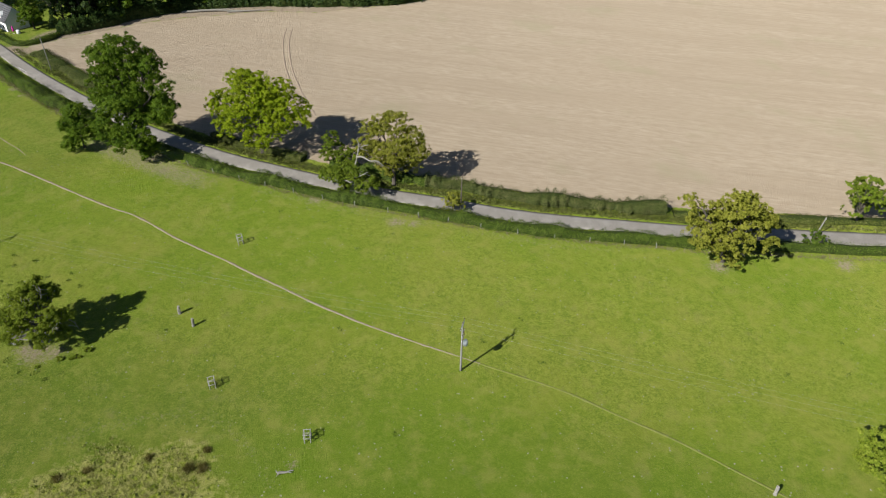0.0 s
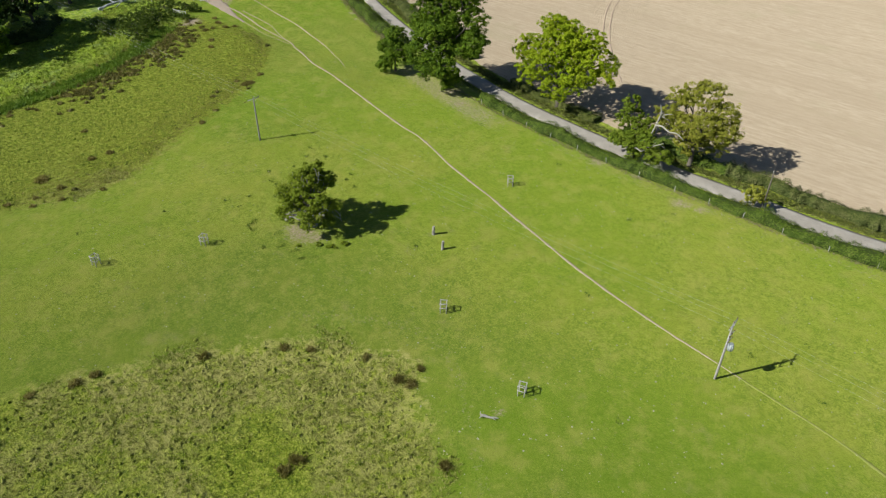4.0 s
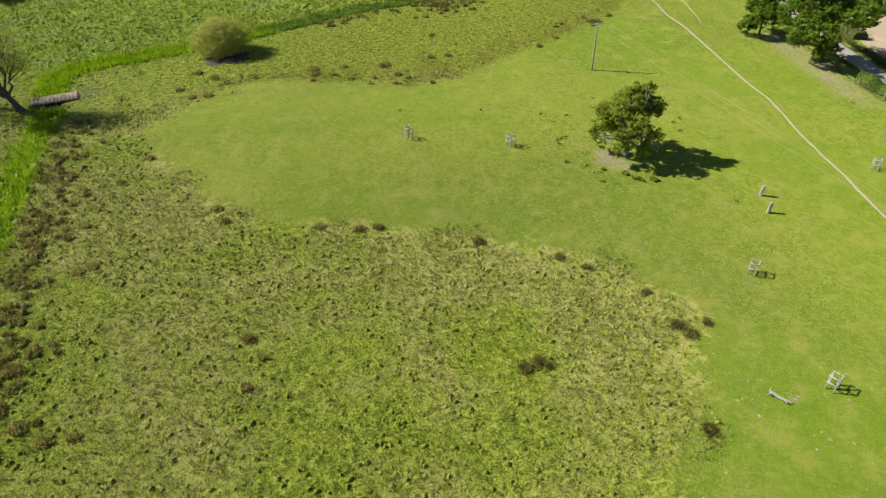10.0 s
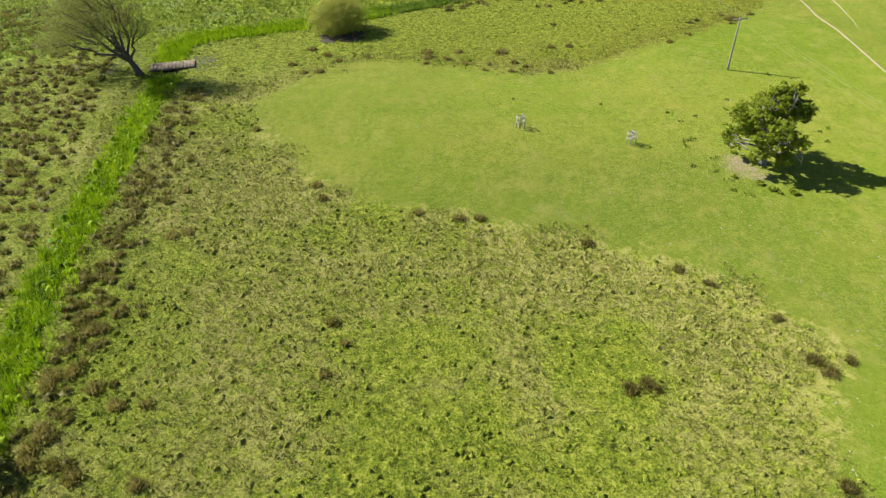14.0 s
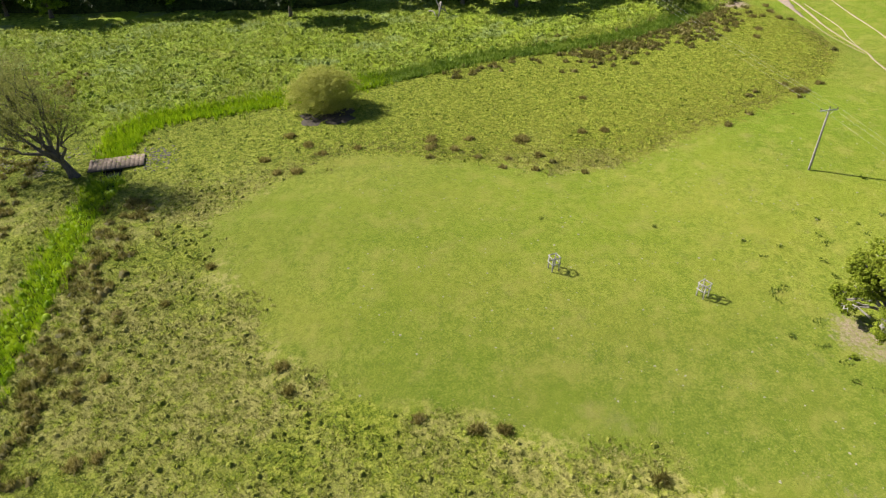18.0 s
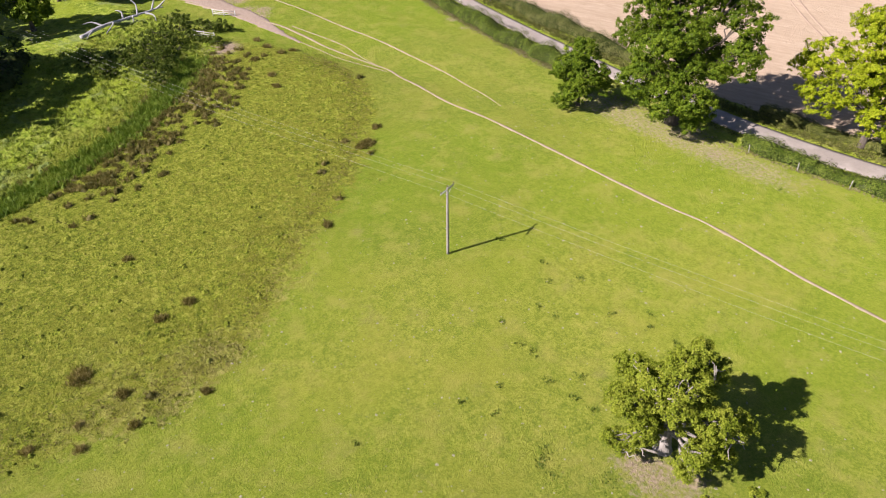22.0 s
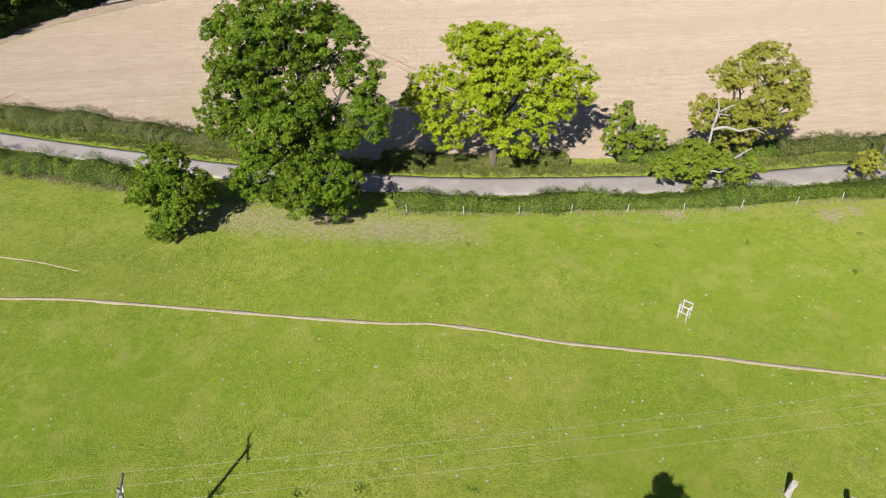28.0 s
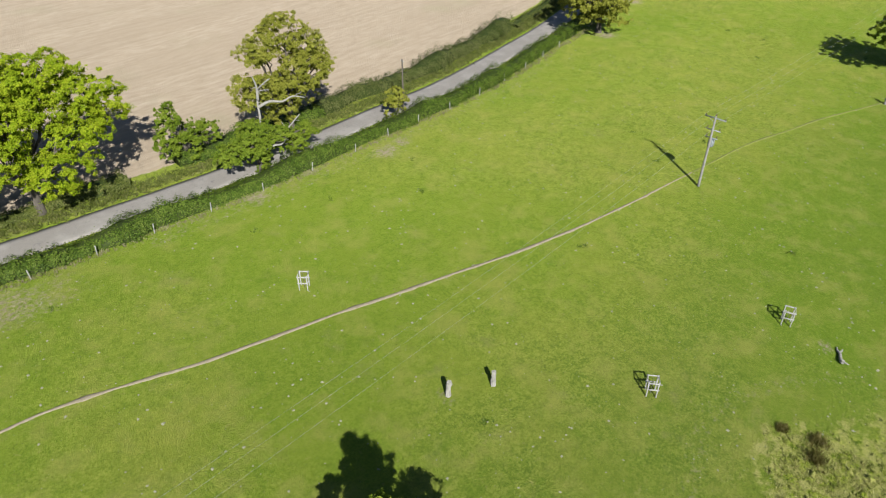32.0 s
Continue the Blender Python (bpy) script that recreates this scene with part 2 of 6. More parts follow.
def road_material():
    k = Mat("worn_asphalt")
    n = k.noise(14.0, 4.0, 0.8)
    col = k.ramp(n, [(0.3, (0.196, 0.174, 0.150)), (0.7, (0.312, 0.280, 0.242))])
    col = k.mix(k.span(k.noise(0.35, 4.0, 0.6), 0.42, 0.7, 0.0, 0.6), col, (0.345, 0.315, 0.276))
    col = k.mix(k.span(k.noise(1.3, 4.0, 0.7), 0.60, 0.72, 0.0, 0.6), col, (0.125, 0.118, 0.112))
    return k.done(col, 0.85, k.bump(n, 0.3, 0.01), spec=0.25)


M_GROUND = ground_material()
M_PATH = dirt_material("trodden_earth", (0.205, 0.168, 0.108), (0.318, 0.266, 0.186))
M_TRACK = dirt_material("pink_gravel", (0.175, 0.135, 0.105), (0.30, 0.245, 0.195))
M_FAINT = plain("flattened_grass", (0.130, 0.152, 0.026), (0.190, 0.196, 0.052), 2.0, 0.95)
M_WHEEL = dirt_material("pressed_stubble", (0.275, 0.208, 0.150), (0.335, 0.258, 0.192))
M_ROAD = road_material()
M_OAK = leafy("oak_leaves", (0.036, 0.072, 0.004), (0.090, 0.152, 0.008), (0.185, 0.255, 0.016), 0.5, 0.20)
M_MAPLE = leafy("maple_leaves", (0.150, 0.225, 0.006), (0.285, 0.365, 0.010), (0.430, 0.460, 0.028), through=0.36)
M_YELLOW = leafy("ash_leaves", (0.180, 0.200, 0.022), (0.310, 0.318, 0.040), (0.430, 0.410, 0.080), through=0.45)
M_GREEN = leafy("fresh_leaves", (0.075, 0.116, 0.008), (0.145, 0.200, 0.015), (0.235, 0.280, 0.030))
M_OLIVE = leafy("hawthorn_leaves", (0.112, 0.160, 0.012), (0.212, 0.272, 0.022), (0.335, 0.370, 0.050), through=0.38)
M_SALLOW = leafy("sallow_leaves", (0.250, 0.272, 0.046), (0.365, 0.380, 0.080), (0.470, 0.465, 0.130), through=0.5)
M_HEDGE = leafy("hedge_leaves", (0.042, 0.072, 0.008), (0.084, 0.130, 0.014), (0.168, 0.208, 0.034), 0.9)
M_WILLOW = leafy("willow_leaves", (0.120, 0.138, 0.034), (0.205, 0.218, 0.056), (0.300, 0.300, 0.100), through=0.5)
M_WOOD_LEAF = leafy("woodland_leaves", (0.014, 0.028, 0.006), (0.030, 0.056, 0.011), (0.070, 0.105, 0.022), 0.3)
M_VERGE = leafy("verge_grass", (0.064, 0.080, 0.014), (0.112, 0.132, 0.024), (0.195, 0.190, 0.065), 0.5)
M_TUSSOCK = grassy("tussock_grass", (0.082, 0.118, 0.008), (0.164, 0.206, 0.014), (0.276, 0.292, 0.048))
M_TUSSOCK_DARK = grassy("shaggy_tussock", (0.058, 0.084, 0.006), (0.135, 0.168, 0.014), (0.250, 0.258, 0.056))
M_STRAWY = grassy("straw_tussock", (0.135, 0.150, 0.026), (0.245, 0.246, 0.058), (0.410, 0.382, 0.136), 0.5, 2.0, 0.3)
M_MEADOW = grassy("meadow_blades", (0.076, 0.106, 0.006), (0.160, 0.188, 0.012), (0.284, 0.286, 0.046))
M_PASTURE = grassy("pasture_blades", (0.092, 0.126, 0.012), (0.145, 0.180, 0.018), (0.202, 0.226, 0.030), 0.4, 2.4, 0.2)
M_RUSH = grassy("rush_stems", (0.072, 0.074, 0.012), (0.150, 0.140, 0.030), (0.275, 0.238, 0.080), 0.5, 1.8, 0.4)
M_REED = grassy("reed_blades", (0.110, 0.210, 0.004), (0.215, 0.340, 0.006), (0.320, 0.430, 0.014), 0.3, 0.8, 0.4)
M_REED_DARK = grassy("sedge_reed", (0.060, 0.118, 0.008), (0.128, 0.212, 0.016), (0.230, 0.310, 0.040), 0.2, 0.7, 0.3)
M_SEDGE = leafy("sedge_blades", (0.060, 0.105, 0.014), (0.125, 0.190, 0.026), (0.215, 0.270, 0.060), 0.25, 0.35)
M_HERB = grassy("mixed_herbs", (0.095, 0.145, 0.010), (0.200, 0.262, 0.020), (0.310, 0.345, 0.060), 0.16, 0.7, 0.3)
M_BLONDE = grassy("straw_rush", (0.100, 0.092, 0.018), (0.195, 0.172, 0.044), (0.340, 0.290, 0.105), 0.5, 2.2, 0.6)
M_BARK = bark("oak_bark", (0.045, 0.036, 0.028), (0.135, 0.115, 0.090))
M_OLDBARK = bark("lichened_bark", (0.10, 0.09, 0.075), (0.30, 0.28, 0.25), 5.0)
M_DEAD = bark("bleached_wood", (0.15, 0.138, 0.112), (0.35, 0.325, 0.28), 9.0)
M_BONE = bark("silver_deadwood", (0.22, 0.22, 0.22), (0.46, 0.46, 0.47), 4.0)
M_POLE = bark("weathered_pole", (0.14, 0.128, 0.110), (0.31, 0.292, 0.262), 9.0)
M_GUARD = bark("silvered_timber", (0.20, 0.188, 0.165), (0.43, 0.41, 0.37), 12.0)
M_STEEL = plain("galvanised_steel", (0.30, 0.31, 0.32), (0.44, 0.45, 0.46), 8.0, 0.45, 0.8)
M_WIRE = plain("aluminium_wire", (0.32, 0.32, 0.28), (0.45, 0.45, 0.40), 2.0, 0.5, 0.3)
M_PORCELAIN = plain("brown_porcelain", (0.09, 0.06, 0.05), (0.15, 0.10, 0.08), 5.0, 0.25)
M_TANK = plain("grey_paint", (0.26, 0.28, 0.28), (0.36, 0.38, 0.38), 4.0, 0.5)
M_STONE = plain("pale_stone", (0.34, 0.32, 0.28), (0.60, 0.57, 0.51), 9.0, 0.9, bump=0.6, dist=0.04)
M_SPECK = plain("pale_speck", (0.16, 0.170, 0.085), (0.36, 0.345, 0.235), 7.0, 0.9)
M_DECK = plain("bridge_boards", (0.135, 0.100, 0.074), (0.255, 0.200, 0.150), 2.2, 0.9)
M_PEBBLE = plain("bank_stones", (0.060, 0.054, 0.040), (0.185, 0.170, 0.130), 5.0, 0.9)
M_WATER = plain("still_water", (0.012, 0.014, 0.010), (0.022, 0.024, 0.016), 1.0, 0.06)
M_WHITE = plain("white_render", (0.72, 0.71, 0.68), (0.82, 0.81, 0.79), 1.5, 0.85)
M_GATE = plain("weathered_white_paint", (0.36, 0.355, 0.34), (0.56, 0.55, 0.53), 5.0, 0.8)
M_SLATE = plain("roof_slate", (0.075, 0.075, 0.080), (0.15, 0.145, 0.145), 3.0, 0.6)
M_GLASS = plain("window_glass", (0.02, 0.025, 0.03), (0.03, 0.035, 0.04), 1.0, 0.05)
M_MAGENTA = plain("magenta_cloth", (0.42, 0.02, 0.22), (0.60, 0.04, 0.34), 4.0, 0.8)
M_MUD = plain("wet_mud", (0.022, 0.018, 0.013), (0.060, 0.050, 0.036), 2.5, 0.85, bump=0.6, dist=0.06)


# ---- mesh tools ----
def mesh_of(name, verts, faces, mat, smooth=False, checked=False):
    """A mesh from arrays: verts (n, 3); faces, arrays of triangles or quads, or one list that mixes them."""
    me = bpy.data.meshes.new(name)
    verts = np.asarray(verts, dtype=np.float32)
    blocks = faces if isinstance(faces, list) else [faces]
    blocks = [np.asarray(b, dtype=np.int32) for b in blocks if len(b)]
    loops = np.concatenate([b.ravel() for b in blocks])
    sizes = np.concatenate([np.full(len(b), b.shape[1], dtype=np.int32) for b in blocks])
    me.vertices.add(len(verts))
    me.vertices.foreach_set("co", verts.ravel())
    me.loops.add(len(loops))
    me.loops.foreach_set("vertex_index", loops)
    me.polygons.add(len(sizes))
    me.polygons.foreach_set("loop_start", np.concatenate([[0], np.cumsum(sizes)[:-1]]).astype(np.int32))
    me.polygons.foreach_set("loop_total", sizes)
    if smooth:
        me.polygons.foreach_set("use_smooth", np.ones(len(sizes), dtype=bool))
    me.update(calc_edges=True)
    if not checked:
        me.validate()
    me.materials.append(mat)
    return me


def part(name, data, material, parent, label=""):
    """One mesh object under a thing or a part; data is a bmesh or a mesh."""
    if isinstance(data, bmesh.types.BMesh):
        me = bpy.data.meshes.new(name)
        data.to_mesh(me)
        data.free()
        me.materials.append(material)
        data = me
    ob = new(name, data)
    ob.parent = parent
    return tagged(ob, label)


def thing(name, x, y, z, label, category, group="", kind="", turn=0.0):
    ob = new(name)
    ob.empty_display_size = 0.3
    ob.matrix_basis = pose(x, y, z, 0, 0, turn)
    return tagged(ob, label, category, group, kind)


class Bag:
    """Collects pieces of one mesh."""

    def __init__(self):
        self.v, self.q, self.t, self.n = [], [], [], 0

    def add(self, v, q=None, t=None):
        v = np.asarray(v, dtype=float)
        self.v.append(v)
        if q is not None and len(q):
            self.q.append(np.asarray(q) + self.n)
        if t is not None and len(t):
            self.t.append(np.asarray(t) + self.n)
        self.n += len(v)

    def mesh(self, name, mat, smooth=False):
        blocks = []
        if self.q:
            blocks.append(np.concatenate(self.q))
        if self.t:
            blocks.append(np.concatenate(self.t))
        return mesh_of(name, np.concatenate(self.v), blocks, mat, smooth)


def tube(bag, pts, radii, sides=8):
    """A tapered round bar along pts, closed at both ends."""
    pts = np.asarray(pts, float)
    radii = np.broadcast_to(np.asarray(radii, float), (len(pts),))
    way = np.gradient(pts, axis=0)
    way /= np.linalg.norm(way, axis=1)[:, None] + 1e-9
    ref = np.array([0.0, 0.0, 1.0]) if abs(way[:, 2]).mean() < 0.8 else np.array([1.0, 0.0, 0.0])
    u = np.cross(way, ref)
    u /= np.linalg.norm(u, axis=1)[:, None] + 1e-9
    w = np.cross(way, u)
    a = np.linspace(0, 2 * np.pi, sides, endpoint=False)
    ring = pts[:, None] + radii[:, None, None] * (np.cos(a)[None, :, None] * u[:, None] + np.sin(a)[None, :, None] * w[:, None])
    v = np.concatenate([ring.reshape(-1, 3), pts[:1], pts[-1:]])
    i, j = np.meshgrid(np.arange(len(pts) - 1), np.arange(sides), indexing="ij")
    k = (j + 1) % sides
    q = np.stack([i * sides + j, i * sides + k, (i + 1) * sides + k, (i + 1) * sides + j], -1).reshape(-1, 4)
    s, last, c = np.arange(sides), (len(pts) - 1) * sides, len(pts) * sides
    t = np.concatenate([np.stack([(s + 1) % sides, s, np.full(sides, c)], -1), np.stack([last + s, last + (s + 1) % sides, np.full(sides, c + 1)], -1)])
    bag.add(v, q, t)


def bar(bag, a, b, w, h, chamfer=0.12):
    """A sawn timber from a to b with eased edges."""
    a, b = np.asarray(a, float), np.asarray(b, float)
    d = (b - a) / np.linalg.norm(b - a)
    ref = np.array([0, 0, 1.0]) if abs(d[2]) < 0.9 else np.array([1.0, 0, 0])
    u = np.cross(d, ref)
    u /= np.linalg.norm(u)
    n = np.cross(u, d)
    c = chamfer * min(w, h)
    x, y = w / 2, h / 2
    prof = [(x, -y + c), (x, y - c), (x - c, y), (-x + c, y), (-x, y - c), (-x, -y + c), (-x + c, -y), (x - c, -y)]
    v = [p + s * u + r * n for p in (a, b) for s, r in prof] + [a, b]
    s = np.arange(8)
    k = (s + 1) % 8
    q = np.stack([s, k, 8 + k, 8 + s], -1)
    t = np.concatenate([np.stack([k, s, np.full(8, 16)], -1), np.stack([8 + s, 8 + k, np.full(8, 17)], -1)])
    bag.add(v, q, t)


def leaf_quads(rng, at, size, out=None, droop=0.35):
    """One small folded leaf spray at each place."""
    n = len(at)
    nrm = rng.normal(size=(n, 3))
    nrm /= np.linalg.norm(nrm, axis=1)[:, None]
    if out is not None:
        nrm = nrm * 0.5 + out
    nrm[:, 2] += droop
    nrm /= np.linalg.norm(nrm, axis=1)[:, None] + 1e-9
    u = np.cross(nrm, rng.normal(size=(n, 3)))
    u /= np.linalg.norm(u, axis=1)[:, None] + 1e-9
    w = np.cross(nrm, u)
    s = (size * rng.uniform(0.6, 1.35, n))[:, None]
    k = rng.uniform(0.75, 1.05, n)[:, None]
    v = np.stack([at - u * s * 0.6, at + w * s * k * 0.55 + nrm * s * 0.12, at + u * s * 0.6, at - w * s * k * 0.55 + nrm * s * 0.12], 1)
    return v.reshape(-1, 3), np.arange(4 * n).reshape(n, 4)


def leaf_tris(rng, at, size, out, droop=0.35):
    """One small leaf at each place, tilted loosely outwards."""
    n = len(at)
    nrm = rng.normal(size=(n, 3))
    nrm /= np.linalg.norm(nrm, axis=1)[:, None]
    nrm = nrm * 0.62 + out
    nrm[:, 2] += droop
    nrm /= np.linalg.norm(nrm, axis=1)[:, None] + 1e-9
    u = np.cross(nrm, rng.normal(size=(n, 3)))
    u /= np.linalg.norm(u, axis=1)[:, None] + 1e-9
    w = np.cross(nrm, u)
    s = (size * rng.uniform(0.55, 1.4, n))[:, None]
    k = rng.uniform(0.38, 0.55, n)[:, None]
    v = np.stack([at - u * s * k, at + u * s * k, at + w * s * 1.15], 1)
    return v.reshape(-1, 3), np.arange(3 * n).reshape(n, 3)


def blades(rng, base, height, radius, count, width, bend=1.0):
    """Tufts of grass: count curved blades at each base (n, 3); height and radius per tuft."""
    n = len(base)
    a = rng.uniform(0, 2 * np.pi, (n, count))
    r0 = radius[:, None] * np.sqrt(rng.uniform(0, 1, (n, count))) * 0.6
    h = height[:, None] * rng.uniform(0.55, 1.1, (n, count))
    lean = bend * radius[:, None] * rng.uniform(0.3, 1.2, (n, count))
    foot = base[:, None] + np.stack([np.cos(a) * r0, np.sin(a) * r0, 0 * a - 0.03], -1)
    tip = foot + np.stack([np.cos(a) * lean, np.sin(a) * lean, h], -1)
    side = np.stack([-np.sin(a), np.cos(a), 0 * a], -1) * (width * rng.uniform(0.6, 1.3, (n, count)))[..., None]
    v = np.stack([foot - side, foot + side, tip], 2).reshape(-1, 3)
    return v, np.arange(len(v)).reshape(-1, 3)


def flow(pts, step=1.0):
    """A smooth line through pts, at even steps."""
    p = np.asarray(pts, float)
    q = np.concatenate([[2 * p[0] - p[1]], p, [2 * p[-1] - p[-2]]])
    out = []
    for i in range(1, len(q) - 2):
        n = max(2, int(np.linalg.norm(q[i + 1] - q[i]) / step))
        t = np.linspace(0, 1, n, endpoint=False)[:, None]
        a, b, c, d = q[i - 1], q[i], q[i + 1], q[i + 2]
        out.append(0.5 * (2 * b + (c - a) * t + (2 * a - 5 * b + 4 * c - d) * t**2 + (3 * b - a - 3 * c + d) * t**3))
    return np.concatenate(out + [p[-1:]])


def away(xy, line):
    """The distance of each place from a line."""
    xy = np.asarray(xy, float)
    best = np.full(len(xy), 1e9)
    for a, b in zip(line[:-1], line[1:]):
        d = b - a
        t = np.clip(((xy - a) @ d) / (d @ d + 1e-9), 0, 1)
        best = np.minimum(best, np.hypot(*(xy - a - t[:, None] * d).T))
    return best


def inside(xy, poly):
    xy = np.asarray(xy, float)
    hit = np.zeros(len(xy), bool)
    for (x0, y0), (x1, y1) in zip(poly, np.roll(poly, -1, axis=0)):
        cross = (y0 > xy[:, 1]) != (y1 > xy[:, 1])
        hit ^= cross & (xy[:, 0] < (x1 - x0) * (xy[:, 1] - y0) / (y1 - y0 + 1e-12) + x0)
    return hit


def ease(v, lo, hi):
    t = np.clip((v - lo) / (hi - lo), 0, 1)
    return t * t * (3 - 2 * t)


# ---- the plan ----
ROAD = flow([(-215, 128), (-190, 106), (-170, 93.5), (-156, 86.4), (-142, 78.5), (-126.8, 70.5), (-112, 63.5), (-103, 59.8), (-90, 54.5), (-75, 49.8), (-62.5, 46.8), (-50.5, 45.2),
             (-39, 43.8), (-26, 42.6), (-14, 42.8), (-1.5, 42.6), (10, 43.5), (20.7, 44.9), (33, 46.6), (50, 50.2), (68.7, 53.9), (100, 61), (160, 76)], 1.5)
FOOTPATH = flow([(-186, 45.2), (-167, 45), (-158.8, 45.2), (-151.1, 44.3), (-144.1, 42.7), (-137.5, 41.5), (-130.5, 40.2), (-126.8, 39.3), (-123.5, 37.6), (-118.7, 35.8), (-113.2, 33.4), (-109.4, 32.1), (-103.5, 30.8), (-97, 28.9), (-89, 26.65), (-81, 24.45), (-73, 22.5), (-69, 21.9), (-65, 20.7), (-61, 19.2), (-57, 17.6), (-53, 16.4),
                 (-49, 15.2), (-45, 14.1), (-41, 12.75), (-37, 11.5), (-33, 10.3), (-29, 9.0), (-25, 7.8), (-21, 6.8), (-17, 5.8), (-9, 4.2), (-3, 3.2), (4, 2.0), (15, 0.3), (23, -2), (30.6, -4.1), (40, -7.8), (60, -16)], 0.6)
WALKED = FOOTPATH[FOOTPATH[:, 0] < 58]
FOOTPATH_B = flow([(-178, 55.6), (-166.5, 53.6), (-156.8, 52.2), (-145, 50.1), (-139.5, 49.2), (-133.6, 47.8), (-127.9, 46.0), (-122.3, 44.2), (-117, 42.3), (-111.4, 39.7), (-107.2, 37.8), (-103, 35.4)], 0.6)
FOOTPATH_C = flow([(-164, 44.2), (-160.8, 43.7), (-155.1, 42.8), (-149.5, 42.0), (-143.7, 40.9), (-138.9, 39.6), (-133, 39.0), (-127, 38.6)], 0.6)
MARSH_EDGE = flow([(20, -120), (6, -75), (-6, -48), (-14, -36), (-22.5, -28), (-29, -23), (-33, -22.2), (-39, -25.2), (-45.4, -29.7), (-52.5, -38.5), (-58.5, -47.6), (-64, -58), (-69, -65.8), (-77, -69.3),
                   (-87, -73), (-97, -76), (-104, -69), (-110.4, -60), (-111.5, -54), (-108.4, -45), (-102.6, -33.1), (-99.2, -23.4), (-100.8, -15.8), (-103.8, -8.3), (-107.2, 0.5), (-110.9, 10.6), (-115.9, 19.1),
                   (-124, 29.4), (-136.6, 35.7), (-148.7, 36.7), (-156.9, 34.1), (-179.4, 34.4), (-230, 44)], 2.0)
MARSH = np.concatenate([MARSH_EDGE, [(-900, 60), (-900, -900), (20, -900)]])
STREAM_W = flow([(60, -101), (10, -99), (-20, -97.5), (-37, -96.4), (-47, -96), (-57, -96), (-69, -94.5), (-83.5, -92.6), (-101, -91), (-112, -89), (-123.7, -89)], 1.0)
STREAM_N = flow([(-118, -89), (-125, -88.5), (-130, -84.5), (-132, -75), (-133.5, -66), (-136.6, -54), (-140.7, -39.1), (-143.6, -28.4), (-144.4, -12.5), (-145.8, -0.5), (-150.8, 12.1), (-157.5, 23.9)], 1.0)
FIELD_SOUTH = flow([(-147, 88.5), (-141, 86), (-130, 82.6), (-114.6, 74.6), (-104, 69.6), (-91.8, 63.2), (-80, 57.5), (-62, 53), (-48, 51.6), (-33, 50.6), (-20.8, 51.2), (-1.6, 51.6), (9.5, 51.8), (31, 54.6), (50, 58), (75, 62.5), (160, 82)], 2.0)
FIELD_WEST = np.array([(160.0, 420.0), (-20, 196), (-59.7, 156), (-81.4, 141), (-97, 136.5), (-112, 126.5), (-118, 123.3), (-127, 116), (-133.5, 106.6), (-141, 97)])
FIELD = np.concatenate([FIELD_SOUTH, [(700, 200), (700, 600)], FIELD_WEST])
TREE_AT, POLE_A, POLE_B = (-61.5, -10.4), (0.0, 0.2), (-90.1, 1.4)
BARE = [(-61.4, -13.2, 3.4), (-58.6, -12.4, 2.6), (-63.2, -13.0, 2.2), (-20.5, 33.2, 2.6), (-17, 33.8, 2.0), (-45.5, 0.0, 1.2), (-77, 42.0, 3.6), (-72, 38.5, 3.2), (-149.5, 85.5, 4.2), (-145, 85.5, 4.2), (-30, 37.0, 2.2), (-38, 36.6, 2.5), (-17.0, -20.5, 1.2), (-130, 63.5, 2.2), (-125.5, 60.5, 1.5), (38, 36.5, 3.2), (60, 43.5, 3.0), (-175, 50.5, 4.0), (-157.9, 30.1, 4.2), (-178.2, 48.6, 3.0), (-166.4, 48.6, 3.2), (-170, 47.6, 2.6), (-164.5, 47.0, 2.4), (-178, 46.6, 3.0), (-116, -99, 2.5)]


def height(xy):
    """The lie of the land: dry pasture above a wet meadow, both rising gently to the north."""
    xy = np.asarray(xy, float).reshape(-1, 2)
    d = away(xy, MARSH_EDGE) * np.where(inside(xy, MARSH), -1, 1)
    dry = np.clip(-0.008 * xy[:, 0], -0.3, 0.8) + 0.1 + 0.022 * np.clip(xy[:, 1], -20, 26) * (1 - ease(xy[:, 1], 28, 42))
    wet = -1.9 + 2.4 * ease(xy[:, 1], -52, 30) * (1 - ease(xy[:, 1], 32, 44))
    lay = ease(d, -5, 22)
    z = wet * (1 - lay) + dry * lay
    z += 0.12 * np.sin(xy[:, 0] * 0.11 + 1.0) * np.cos(xy[:, 1] * 0.09)
    s = np.minimum(away(xy, STREAM_W), away(xy, STREAM_N))
    z -= 0.5 * (1 - ease(s, 0.5, 2.6))
    far = np.hypot(xy[:, 0] + 40, xy[:, 1] - 20)
    return np.where(far < 420, z, 0.3)


def on(x, y):
    return float(height([(x, y)])[0])


def straw(xy):
    """How much of the wet meadow's grass has turned to straw, 0 to 1."""
    xy = np.asarray(xy, float).reshape(-1, 2)
    near = (xy[:, 0] > -160) & (xy[:, 0] < 30) & (xy[:, 1] > -130) & (xy[:, 1] < 45)
    out = np.zeros(len(xy))
    out[near] = [noise.noise((x * 0.06, y * 0.06, 5.0)) + 0.5 * noise.noise((x * 0.19, y * 0.19, 9.0)) for x, y in xy[near]]
    d = away(xy, MARSH_EDGE)
    return ease(0.8 * out + 0.26 * (1 - ease(d, 6, 28)) - 0.15 * ease(d, 26, 46), -0.22, 0.34) * 0.9 * ease(xy[:, 0], -118, -96) * (1 - 0.4 * ease(xy[:, 0], -32, -16))


